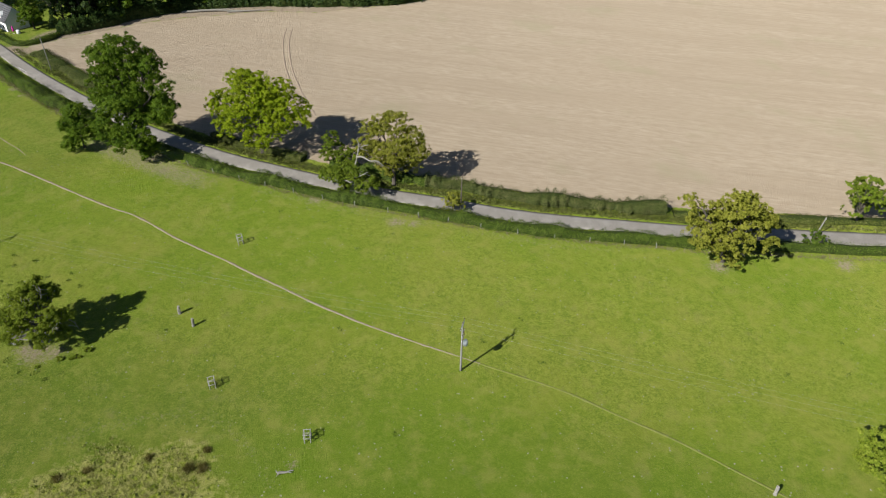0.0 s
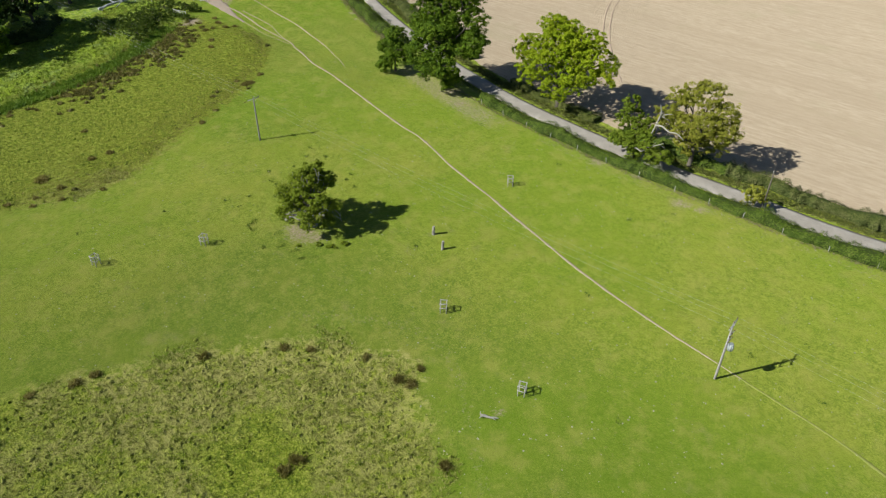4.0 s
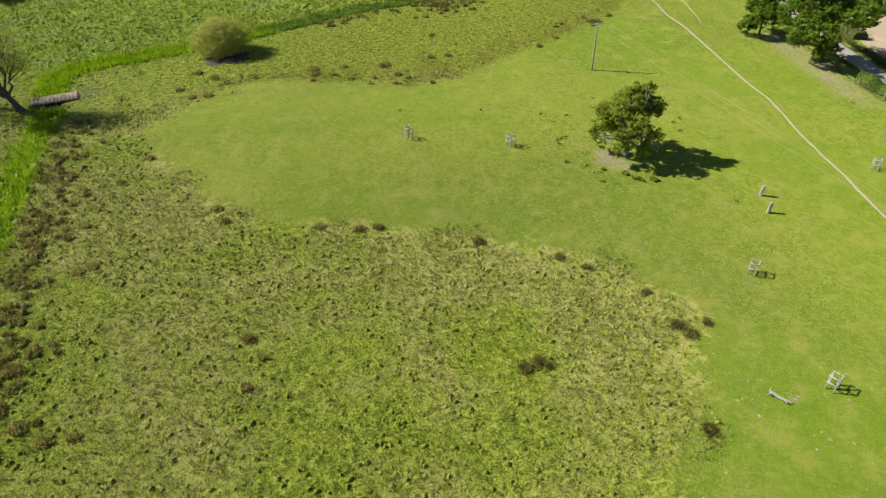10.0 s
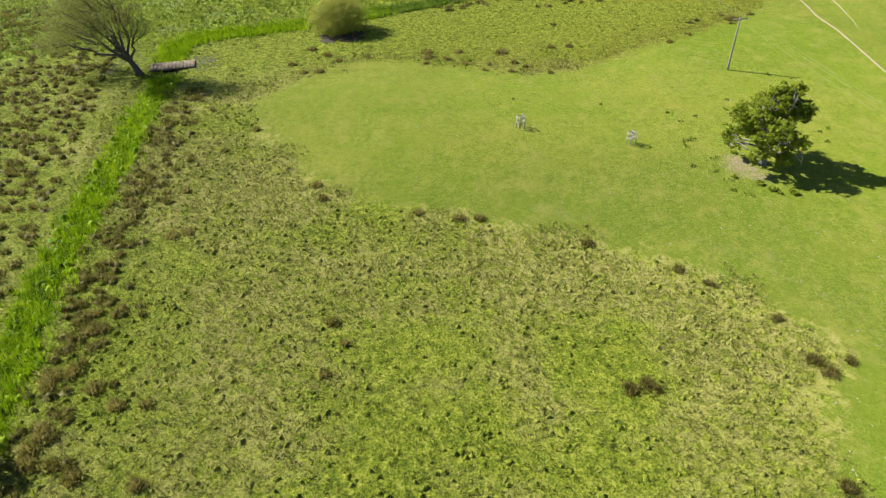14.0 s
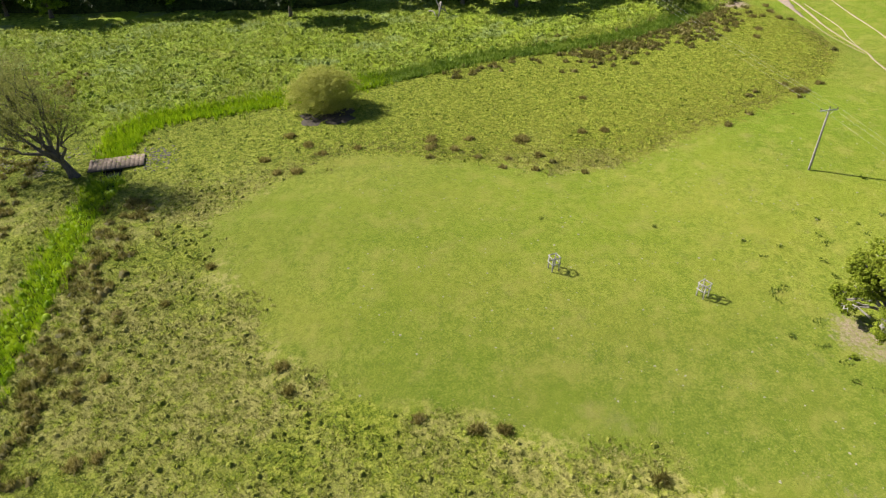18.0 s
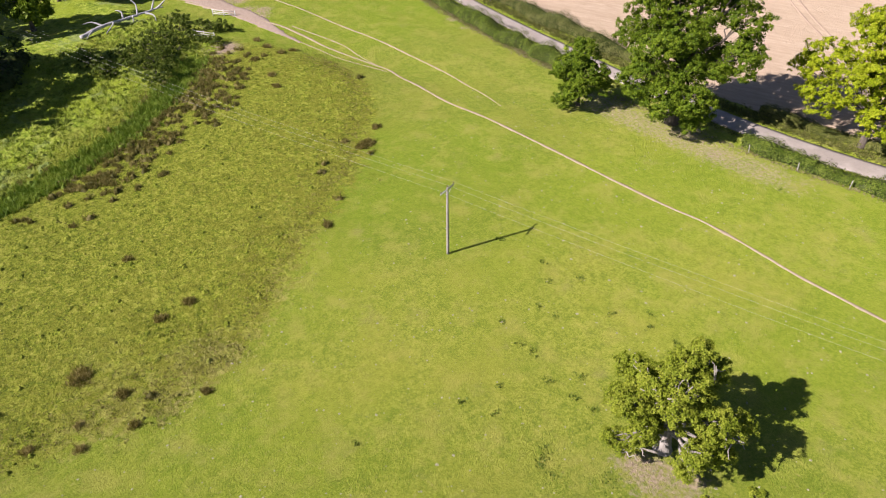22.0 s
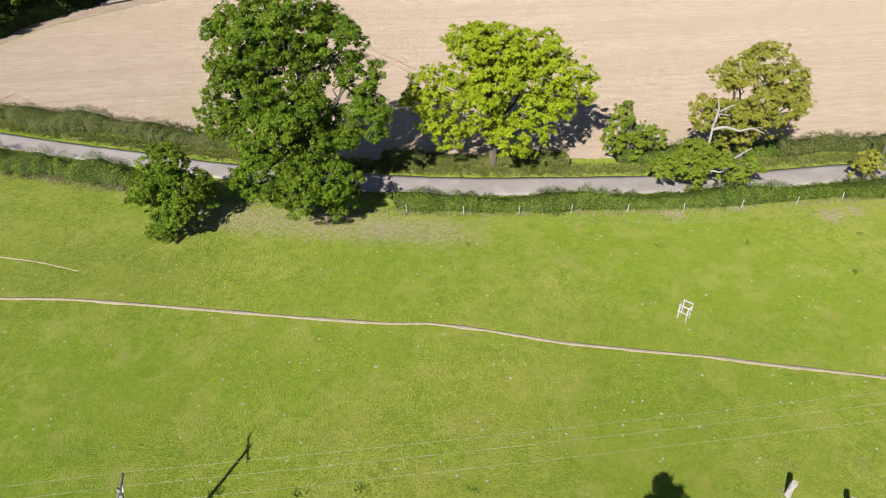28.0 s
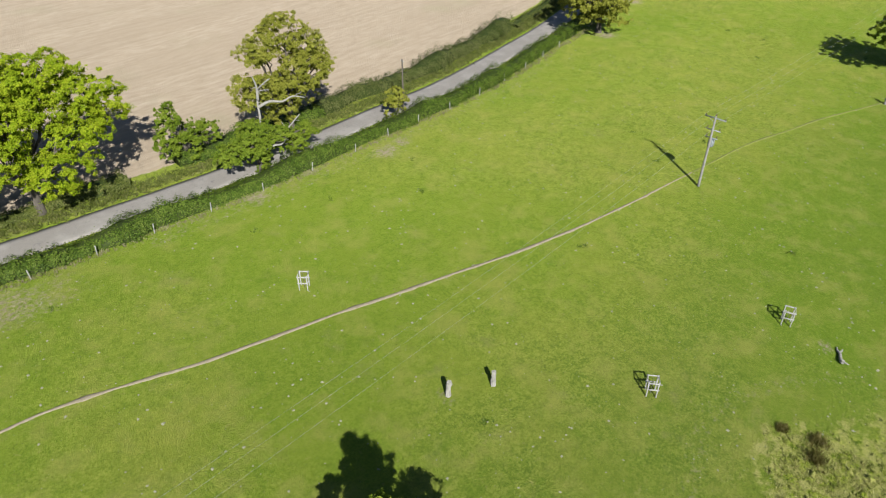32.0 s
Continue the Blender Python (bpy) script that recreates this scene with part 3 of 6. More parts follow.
def build_ground():
    rng = np.random.default_rng(3)
    xs = np.concatenate([-np.geomspace(3000, 240, 14), np.arange(-232, 132, 1.25), np.geomspace(140, 3000, 14)])
    ys = np.concatenate([-np.geomspace(3000, 150, 14), np.arange(-142, 252, 1.25), np.geomspace(260, 3000, 14)])
    gx, gy = np.meshgrid(xs, ys, indexing="ij")
    xy = np.stack([gx.ravel(), gy.ravel()], 1)
    z = height(xy)
    nx, ny = len(xs), len(ys)
    i, j = np.meshgrid(np.arange(nx - 1), np.arange(ny - 1), indexing="ij")
    q = np.stack([i * ny + j, (i + 1) * ny + j, (i + 1) * ny + j + 1, i * ny + j + 1], -1).reshape(-1, 4)
    me = mesh_of("ground", np.column_stack([xy, z]), q, M_GROUND, True)
    d = away(xy, MARSH_EDGE) * np.where(inside(xy, MARSH), 1, -1)
    marsh = ease(d, -6, 5)
    f = away(xy, np.concatenate([FIELD_SOUTH])) * np.where(inside(xy, FIELD), 1, -1)
    field = np.where(inside(xy, FIELD), np.maximum(ease(f, -1.5, 1.5), 0.5), np.minimum(ease(f, -1.5, 1.5), 0.5))
    west = away(xy, FIELD_WEST)
    field = np.where(inside(xy, FIELD), np.minimum(1, 0.5 + 0.5 * np.minimum(np.abs(f), west) / 1.5), np.maximum(0, 0.5 - 0.5 * np.minimum(np.abs(f), west) / 1.5))
    bare = np.zeros(len(xy))
    for x, y, r in BARE:
        bare = np.maximum(bare, (1.0 if r > 4.1 else 0.75) * np.exp(-((xy[:, 0] - x) ** 2 + (xy[:, 1] - y) ** 2) / (r * r)))
    hedge_foot = np.abs(away(xy, ROAD) - 7.0)
    bare = np.maximum(bare, 0.42 * (1 - ease(hedge_foot, 0.3, 1.8)) * (xy[:, 1] < 62) * (xy[:, 0] < 110))
    bare = np.maximum(bare, 0.40 * (1 - ease(away(xy, WALKED), 0.4, 1.7)))
    lane_off = away(xy, ROAD)
    bare = np.maximum(bare, 0.60 * (1 - ease(np.abs(lane_off - 10.0), 1.5, 7)) * ease(xy[:, 0], -102, -92) * (1 - ease(xy[:, 0], -66, -48)) * (xy[:, 1] < 48))
    bare = np.maximum(bare, 0.44 * (1 - ease(np.abs(lane_off - 8.5), 0.5, 2.5)) * (xy[:, 0] > -52) * (xy[:, 0] < 20) * (xy[:, 1] < 40))
    bare = np.maximum(bare, 0.42 * (1 - ease(np.abs(-d - 5.5), 0.4, 2.6)) * (xy[:, 0] > -50) * (xy[:, 1] < -10))
    bare = np.maximum(bare, 0.95 * (~inside(xy, FIELD)) * (1 - ease(west, 6, 14)))
    bare = np.maximum(bare, 0.5 * (1 - ease(np.abs(away(xy, ROAD) - 3.4), 0.4, 2.0)))
    herb = ease(-(xy[:, 0] + 133.5 + 0.255 * (xy[:, 1] + 66)), 0, 4) * (marsh > 0.5)
    col = me.color_attributes.new("zone", "FLOAT_COLOR", "POINT")
    col.data.foreach_set("color", np.column_stack([marsh, field, bare, np.ones(len(xy))]).astype(np.float32).ravel())
    sw = me.attributes.new("straw", "FLOAT", "POINT")
    sw.data.foreach_set("value", straw(xy).astype(np.float32))
    # mask of the darker pasture zones: south-east, and a weaker one north-west
    tone = me.attributes.new("turf_tone", "FLOAT", "POINT")
    tone.data.foreach_set("value", np.maximum(ease(-xy[:, 1], -8, 22) * ease(xy[:, 0], -84, -52), 0.6 * ease(-xy[:, 0], 78, 96) * ease(xy[:, 1], -12, 2)).clip(0.15, 1).astype(np.float32))
    pe = me.attributes.new("peaty", "FLOAT", "POINT")
    rim = np.maximum(ease(-d, -40, -3), 0.45) * ease(xy[:, 1], -60, -25) * (xy[:, 0] < -90)
    pe.data.foreach_set("value", rim.astype(np.float32))
    hb = me.attributes.new("herb", "FLOAT", "POINT")
    hb.data.foreach_set("value", herb.astype(np.float32))
    tagged(new("ground", me), "grazed green pasture, rough wet meadow and pale stubble", "ground", kind="structure")


def ribbon(name, line, width, lift, mat, label, category, ragged=0.0, cross=4, seed=1):
    """A strip laid on the land along a line."""
    rng = np.random.default_rng(seed)
    way = np.gradient(line, axis=0)
    way /= np.linalg.norm(way, axis=1)[:, None]
    side = np.stack([-way[:, 1], way[:, 0]], 1)
    w = np.broadcast_to(np.asarray(width, float), (len(line),))
    if ragged and lift <= 0.035:
        w = w * np.interp(np.arange(len(line)), np.arange(0, len(line) + 5, 4), rng.uniform(0.75, 1.5, len(np.arange(0, len(line) + 5, 4))))
    wob = ragged * rng.normal(size=(2, len(line)))
    wob = 0.5 * wob + 0.5 * np.roll(wob, 1, axis=1)
    s = np.linspace(-0.5, 0.5, cross + 1)
    off = s[None, :] * w[:, None]
    off[:, 0] -= np.abs(wob[0]) * 0.8
    off[:, -1] += np.abs(wob[1]) * 0.8
    xy = line[:, None] + off[..., None] * side[:, None]
    xy = xy.reshape(-1, 2)
    crown = 0.03 * (1 - (2 * s) ** 2) if lift > 0.035 else 0.075 * (1 - (2 * s) ** 2) - 0.045
    z = height(xy) + lift + np.tile(crown, len(line))
    n = cross + 1
    i, j = np.meshgrid(np.arange(len(line) - 1), np.arange(cross), indexing="ij")
    q = np.stack([i * n + j, (i + 1) * n + j, (i + 1) * n + j + 1, i * n + j + 1], -1).reshape(-1, 4)
    # turned-down edges give the strip its thickness
    e0, e1 = np.arange(len(line)) * n, np.arange(len(line)) * n + cross
    v = np.column_stack([xy, z])
    low0, low1 = v[e0] - (0, 0, 0.12), v[e1] - (0, 0, 0.12)
    k = len(v)
    v = np.concatenate([v, low0, low1])
    r = np.arange(len(line) - 1)
    q = np.concatenate([q, np.stack([k + r, k + r + 1, e0[r + 1], e0[r]], -1), np.stack([e1[r], e1[r + 1], k + len(line) + r + 1, k + len(line) + r], -1)])
    me = mesh_of(name, v, q[:, ::-1], mat, False)
    return tagged(new(name, me), label, category, kind="structure")


build_ground()
ribbon("road", ROAD, np.interp(ROAD[:, 0], [-95, -80], [3.5, 4.1]), 0.04, M_ROAD, "narrow country lane of pale worn asphalt", "road", 0.12, 6)
TRODDEN = FOOTPATH[FOOTPATH[:, 0] < 3]
ribbon("footpath", TRODDEN, np.interp(TRODDEN[:, 0], [-170, -150, -110, -20, -6, 3], [0.44, 0.37, 0.36, 0.31, 0.20, 0.05]), 0.03, M_PATH, "trodden earth footpath across the pasture", "footpath", 0.10, 4, 5)
FAINT = FOOTPATH[(FOOTPATH[:, 0] > 2) & (FOOTPATH[:, 0] < 58)]
ribbon("footpath_faint", FAINT, 0.3, 0.03, M_FAINT, "barely visible line of flattened grass beyond the power pole", "footpath", 0.05, 4, 25)
ribbon("footpath_side", FOOTPATH_B, np.interp(FOOTPATH_B[:, 0], [-178, -120, -108, -101], [0.22, 0.22, 0.14, 0.02]), 0.03, M_PATH, "faint second footpath worn into the grass", "footpath", 0.10, 4, 6)
ribbon("footpath_fork", FOOTPATH_C, 0.18, 0.03, M_PATH, "narrow fork of the worn footpath", "footpath", 0.10, 4, 7)
ribbon("footpath_strand", flow([(-156, 46.2), (-147.5, 45.5), (-141.3, 44.4), (-136, 42.3), (-131, 40.5)], 0.6), 0.16, 0.03, M_PATH, "thin parallel strand of the worn footpath", "footpath", 0.10, 4, 17)
TRACK = flow([(-225, 47), (-205, 45.5), (-192, 46.2), (-182, 46.8), (-172, 46.2), (-165, 45), (-158, 43.4), (-150, 42)], 0.8)
ribbon("farm_track", TRACK, np.interp(TRACK[:, 0], [-225, -192, -178, -168, -160, -150], [1.4, 1.8, 3.4, 3.2, 1.6, 0.3]), 0.03, M_TRACK, "wide pinkish gravel farm track by the gate", "track", 0.5, 6, 8)
ribbon("road_marking", flow([(-138.6, 75.3), (-136.6, 74.3), (-134.6, 73.3)], 0.5), 0.13, 0.075, M_WHITE, "short worn white line on the lane", "road marking", 0.0, 2, 21)
for off, sd in ((0.0, 31), (1.9, 32)):
    ribbon("wheel_track", flow([(-84 + off, 124), (-80 + off, 113), (-72 + off, 97), (-63 + off, 83), (-54 + off, 71)], 0.8), 0.32, 0.03, M_WHEEL, "faint pressed wheel track across the stubble", "wheel track", 0.12, 4, sd)
ribbon("stream_west", STREAM_W, 2.6, 0.22, M_WATER, "narrow dark stream choked with reeds", "stream", 0.0, 2, 9)
ribbon("stream_north", STREAM_N, 2.6, 0.22, M_WATER, "narrow dark stream under sedge and reeds", "stream", 0.0, 2, 10)


# ---- trees ----
def limb_line(rng, a, b, bend=0.12, n=6):
    a, b = np.asarray(a, float), np.asarray(b, float)
    t = np.linspace(0, 1, n)[:, None]
    wob = rng.normal(size=(n, 3)) * np.linalg.norm(b - a) * bend * np.sin(np.pi * t)
    return a + (b - a) * t + wob * 0.5


def tree(name, x, y, lobes, trunk_h, trunk_r, leaf_mat, label, leaves=30000, size=0.32, clump=0.75, seed=1, bark_mat=None, dead=(), dead_r=1.0, hollow=0.72, lean=(0, 0), droop=0.12, fine=1.0, category="tree", group=""):
    """A tree from its crown's lobes (dx, dy, z, radius across, radius up): tapered trunk, a limb to each lobe, and a crown of leaf clumps."""
    rng = np.random.default_rng(seed)
    root = thing(name, x, y, on(x, y), label, category, group)
    bark_mat = bark_mat or M_BARK
    wood = Bag()
    top = np.array([lean[0], lean[1], trunk_h])
    n = 7
    t = np.linspace(0, 1, n)
    tr = np.column_stack([lean[0] * t**1.4, lean[1] * t**1.4, -0.25 + (trunk_h + 0.25) * t])
    tube(wood, tr, trunk_r * (1.0 + 0.55 * np.exp(-t * 7)) * (1 - 0.35 * t), 10)
    pts, nrm = [], []
    lobes = [(l[0], l[1], l[2], l[3] * 0.91, l[4] * 0.91) for l in lobes]
    vol = np.array([l[3] ** 2 + 2 * l[3] * l[4] for l in lobes])
    share = vol / vol.sum()
    for lobe, sh in zip(lobes, share):
        c = np.array(lobe[:3], float)
        start = top * rng.uniform(0.65, 1.0)
        line = limb_line(rng, start, c, 0.10)
        r0 = trunk_r * (0.25 + 0.35 * min(1, lobe[3] / 5))
        tube(wood, line, np.linspace(r0, 0.06, 6), 6)
        for _ in range(3):
            d = rng.normal(size=3)
            d[2] = abs(d[2])
            d /= np.linalg.norm(d)
            e = c + d * np.array([lobe[3], lobe[3], lobe[4]]) * 0.8
            tube(wood, limb_line(rng, line[3], e, 0.12), np.linspace(r0 * 0.45, 0.03, 6), 5)
        m = max(8, int(leaves * sh / 80))
        d = rng.normal(size=(m, 3))
        d[:, 2] += 0.25
        d /= np.linalg.norm(d, axis=1)[:, None]
        rad = np.where(rng.uniform(size=m) < hollow, rng.uniform(0.74, 1.08, m), rng.uniform(0.3, 0.8, m))
        csize = clump * rng.uniform(0.35, 1.15, m)
        spray = rng.uniform(size=m) < 0.24
        rad = np.where(spray, rng.uniform(1.0, 1.24, m), rad)
        csize = np.where(spray, csize * 0.65, csize)
        cc = c + d * rad[:, None] * np.array([lobe[3], lobe[3], lobe[4]])
        # a clump is a loose fan of twigs, each with its own tuft of leaves
        tw = rng.integers(4, 8, m)
        ti = np.repeat(np.arange(m), tw)
        to = rng.normal(size=(len(ti), 3)) + d[ti] * 0.5
        to /= np.linalg.norm(to, axis=1)[:, None]
        to *= (csize[ti] * rng.uniform(0.45, 1.15, len(ti)))[:, None]
        to[:, 2] *= 0.62
        tc, tr2 = cc[ti] + to, csize[ti] * rng.uniform(0.28, 0.5, len(ti))
        k = np.maximum(4, (34.0 * fine**2 * (csize[ti] / clump) ** 1.6).astype(int))
        idx = np.repeat(np.arange(len(ti)), k)
        off = rng.normal(size=(len(idx), 3))
        off /= np.linalg.norm(off, axis=1)[:, None]
        off *= (rng.uniform(0.1, 1.0, len(idx)) ** 0.5 * tr2[idx] * rng.uniform(0.7, 1.4, len(idx)))[:, None]
        off[:, 2] *= 0.7
        pts.append(tc[idx] + off)
        nrm.append(d[ti][idx] * 0.40 + off / (tr2[idx][:, None] + 1e-6) * 0.45 + to[idx] / (csize[ti][idx][:, None] + 1e-6) * 0.35)
    pts, nrm = np.concatenate(pts), np.concatenate(nrm)
    ok = pts[:, 2] > 0.15
    v, q = leaf_tris(rng, pts[ok], size * 0.78 / fine, nrm[ok], droop)
    part("trunk", wood.mesh("trunk", bark_mat, True), bark_mat, root)
    part("crown", mesh_of("crown", v, q, leaf_mat, checked=True), leaf_mat, root)
    for k, pts3 in enumerate(dead):
        b = Bag()
        p = np.array(pts3, float)
        fine = flow(p, 0.4)
        tube(b, fine, np.linspace(0.14, 0.045, len(fine)) * dead_r, 6)
        for s in range(3):
            i = rng.integers(len(fine) // 3, len(fine) - 1)
            e = fine[i] + rng.normal(size=3) * 0.7 + np.array([0, 0, 0.3])
            tube(b, limb_line(rng, fine[i], e, 0.15, 4), np.linspace(0.07, 0.02, 4), 5)
        part("dead_limb", b.mesh("dead_limb", M_DEAD, True), M_DEAD, root, "bare bleached dead limb")
    return root


def lobes_round(rng, n, r, z0, z1, lobe, squash=0.8):
    out = []
    for i in range(n):
        z = z0 + (z1 - z0) * rng.uniform(0, 1)
        k = math.sin(math.pi * min(0.95, max(0.12, (z - z0 + 0.8) / (z1 - z0 + 1.6))))
        a, d = 2.4 * i + rng.uniform(-0.4, 0.4), r * k * rng.uniform(0.45, 0.8)
        s = lobe * rng.uniform(0.75, 1.2)
        out.append((d * math.cos(a), d * math.sin(a), z, s, s * squash))
    return out


OAK = [(0, 0, 21.6, 4.6, 3.8), (-4.4, 0, 20.0, 3.6, 3.4), (4.4, 0.5, 19.6, 3.6, 3.0), (0.5, 1.5, 16.6, 4.2, 3.2), (-5.2, -0.5, 15.4, 3.2, 2.8), (-7.8, 0, 12.0, 2.4, 1.8), (7.4, -0.5, 16.2, 2.3, 1.7), (8.0, -0.5, 11.4, 2.7, 2.7),
       (-2.8, -2.8, 11.4, 3.6, 2.6), (-3.4, -5.0, 7.6, 3.2, 2.4), (0.2, -5.8, 5.8, 3.0, 2.6), (3.6, -4.6, 6.2, 2.6, 2.4), (2.6, 3.0, 9.0, 3.6, 2.8), (-4.5, 3.5, 12.5, 2.8, 2.4), (4.2, -3.8, 3.2, 2.0, 1.6), (4.6, -1.0, 9.2, 1.9, 1.5), (0.2, -1.6, 13.2, 3.2, 2.4), (1.6, -2.6, 9.4, 2.4, 1.9), (-0.6, 2.4, 10.0, 3.0, 2.2)]
MAPLE = [(-3.4, 0.5, 15.4, 3.2, 2.9), (-2.0, 0, 17.4, 1.4, 1.5), (0.6, 0.4, 15.6, 2.6, 2.2), (2.6, -1.0, 13.4, 2.8, 2.2), (-1.0, -1.6, 11.6, 2.8, 2.2), (4.8, 0.5, 14.4, 3.6, 2.9), (-7.2, 0, 10.8, 3.6, 3.0), (8.4, 0, 12.0, 3.4, 2.8), (9.8, 0, 9.4, 2.4, 2.2), (0.8, 0, 12.6, 4.6, 3.6), (1.8, -3.6, 6.0, 3.6, 2.4), (-6.4, -1.6, 6.6, 3.0, 2.4),
         (5.2, -2.6, 8.6, 3.4, 2.6), (0, 4, 9.5, 4.0, 3.2), (-3.0, -3.0, 9.4, 3.2, 2.6), (-10.0, 0, 9.4, 1.8, 1.4)]
YELLOW = [(0.6, 0, 13.6, 3.0, 2.6), (-2.6, 0.3, 12.8, 2.2, 2.2), (3.6, 0, 11.0, 3.0, 2.6), (5.0, 0, 8.0, 2.4, 2.6), (1.0, -1.6, 8.8, 3.4, 2.6), (-4.6, 0, 12.2, 1.8, 1.4), (-5.8, 0, 8.6, 2.2, 1.3), (-3.2, 0, 7.4, 3.0, 1.8), (-6.0, 0, 6.8, 1.8, 1.2), (2.0, 1.5, 5.0, 3.2, 2.4), (-1.0, 0.5, 4.2, 2.6, 2.0)]
STAG = [(-1.6, -0.6, 3.8, 2.3, 1.4), (2.6, -1.2, 3.9, 2.0, 1.3), (-3.6, 0.5, 3.2, 1.8, 1.5), (0.4, 1.4, 4.6, 2.0, 1.4), (0.0, -0.4, 1.6, 1.3, 1.5), (4.6, -1.8, 2.8, 1.5, 1.0), (6.4, -1.4, 3.6, 1.3, 1.1)]
tree("oak_tree", -80.0, 44.2, OAK, 9.5, 0.75, M_OAK, "tall dark green oak spreading over the country lane", 150000, 0.25, 0.95, 11, fine=1.3)
tree("lane_sapling", -93.6, 42.0, [(-0.4, 0.8, 7.6, 2.5, 2.2), (-2.0, 0.0, 5.6, 2.5, 1.9), (1.4, -0.4, 5.4, 2.5, 1.9), (0.4, -2.2, 3.2, 2.2, 1.5), (-3.4, 1.0, 3.8, 1.8, 1.3), (2.8, 0.4, 3.8, 1.8, 1.3), (-1.4, -2.4, 1.8, 1.6, 1.1)], 3.4, 0.24, M_OAK, "small green oak standing out of the lane hedge", 30000, 0.25, 0.8, 81, fine=1.2)
tree("maple_tree", -56.2, 51.4, MAPLE, 5.5, 0.48, M_MAPLE, "broad yellow-green maple on the field side of the lane", 95000, 0.25, 0.85, 12, fine=1.3)
tree("ash_tree", -24.9, 46.6, YELLOW, 5.0, 0.40, M_YELLOW, "olive-yellow ash tree at the stubble field's edge", 60000, 0.21, 0.75, 13, fine=1.45)
tree("stag_headed_tree", -33.6, 41.6, STAG, 3.6, 0.42, M_GREEN, "half-dead green tree with bleached limbs over the hedge", 26000, 0.21, 0.6, 14, dead_r=1.35, fine=1.3,
     dead=[[(0.6, 0.6, 3.0), (1.9, 1.6, 5.5), (2.3, 2.2, 7.6), (3.0, 2.6, 9.0), (4.6, 2.4, 9.8)], [(2.2, 2.0, 7.0), (3.6, 1.6, 7.4), (5.2, 1.2, 7.0), (6.6, 1.0, 7.3), (8.2, 0.6, 6.7)], [(0.4, 0, 3.0), (2.0, -1.0, 3.8), (3.6, -1.2, 4.6), (5.6, -1.4, 6.0)], [(0.2, -0.6, 2.6), (0.9, -1.5, 3.6), (2.0, -1.9, 3.4), (3.0, -2.2, 4.2)], [(2.4, 2.2, 7.8), (2.6, 2.4, 9.4), (2.2, 2.4, 10.8)]])
tree("young_tree", -38.4, 50.6, [(-1.4, 0, 6.0, 1.7, 1.9), (-0.6, 0, 4.4, 1.9, 1.7), (-2.4, 0, 3.0, 2.0, 1.7), (1.4, -0.3, 3.6, 2.0, 1.6), (3.4, 0, 2.6, 1.9, 1.6), (0.4, -0.6, 2.0, 2.0, 1.4)], 2.0, 0.16, M_GREEN, "young green tree in the roadside bank", 14000, 0.24, 0.6, 15, fine=1.2)
tree("hedgerow_bush", -11.2, 40.6, [(0, 0, 2.8, 1.5, 1.6), (0.8, 0.3, 1.6, 1.5, 1.3), (-1.0, 0, 1.5, 1.3, 1.2)], 1.4, 0.12, M_YELLOW, "rounded yellow-green bush standing out of the hedge", 5000, 0.22, 0.5, 16, category="bush")
rl = np.random.default_rng(21)
tree("field_maple_tree", 38.6, 38.6, lobes_round(rl, 12, 8.2, 4.0, 10.5, 3.4) + [(0, 0, 11.6, 3.6, 2.6), (-7.5, 0.5, 10.5, 2.0, 1.5), (0, 0, 6, 4, 3.4)], 4.0, 0.5, M_YELLOW, "spreading yellow-green tree overhanging the hedge and lane", 55000, 0.27, 0.75, 17)
tree("thorn_tree", 64.5, 58.6, lobes_round(rl, 8, 4.0, 3.4, 7.6, 2.6) + [(0, 0, 8.4, 2.6, 2.0)], 3.0, 0.3, M_GREEN, "round dense green tree at the field margin", 16000, 0.28, 0.65, 18)
tree("bank_bush", 55.0, 48.4, [(0, 0, 1.6, 1.8, 1.4), (1.6, 0.2, 1.2, 1.5, 1.0)], 1.0, 0.1, M_HEDGE, "low hedge bush beside the leaning post", 4000, 0.22, 0.5, 19, category="bush")
LONE = [(x * 0.92 + 0.1, y * 0.92 - 0.9, z * 1.02 + 0.2, r * 0.68, u * 0.66) for x, y, z, r, u in [(-2.6, 1.2, 6.4, 2.6, 2.1), (-3.0, -1.4, 5.8, 2.2, 1.8), (1.2, 2.8, 7.4, 2.5, 2.1), (0.4, 0.2, 8.8, 2.3, 1.8), (3.4, 0.2, 6.0, 2.4, 1.8), (3.6, -1.6, 4.0, 1.7, 1.3), (-0.6, 4.4, 5.8, 2.3, 1.9), (4.8, 2.2, 5.0, 1.5, 1.2), (2.0, 3.6, 7.8, 1.6, 1.3), (0.4, 2.6, 9.8, 0.9, 1.0), (-4.6, 1.8, 6.2, 1.6, 1.3),
        (-3.6, -2.6, 2.4, 1.2, 0.8), (-0.2, 1.4, 9.4, 1.8, 1.4), (0.6, -1.2, 6.6, 2.2, 1.7), (-1.6, -2.8, 4.6, 1.9, 1.4), (-1.4, 0.2, 7.6, 2.2, 1.7), (-4.0, 3.6, 4.6, 1.8, 1.6), (2.6, -1.8, 2.2, 1.7, 1.3), (4.0, 0.8, 2.4, 1.8, 1.4), (-2.6, -2.2, 1.9, 1.4, 1.0), (1.6, 3.4, 3.0, 2.0, 1.6), (0.8, 2.6, 9.7, 1.3, 1.0), (-1.4, -1.2, 4.0, 1.7, 1.2), (-4.2, 0.6, 3.8, 1.9, 1.5), (3.2, -2.4, 4.8, 1.7, 1.4), (-2.4, 3.2, 3.2, 1.9, 1.5)]]
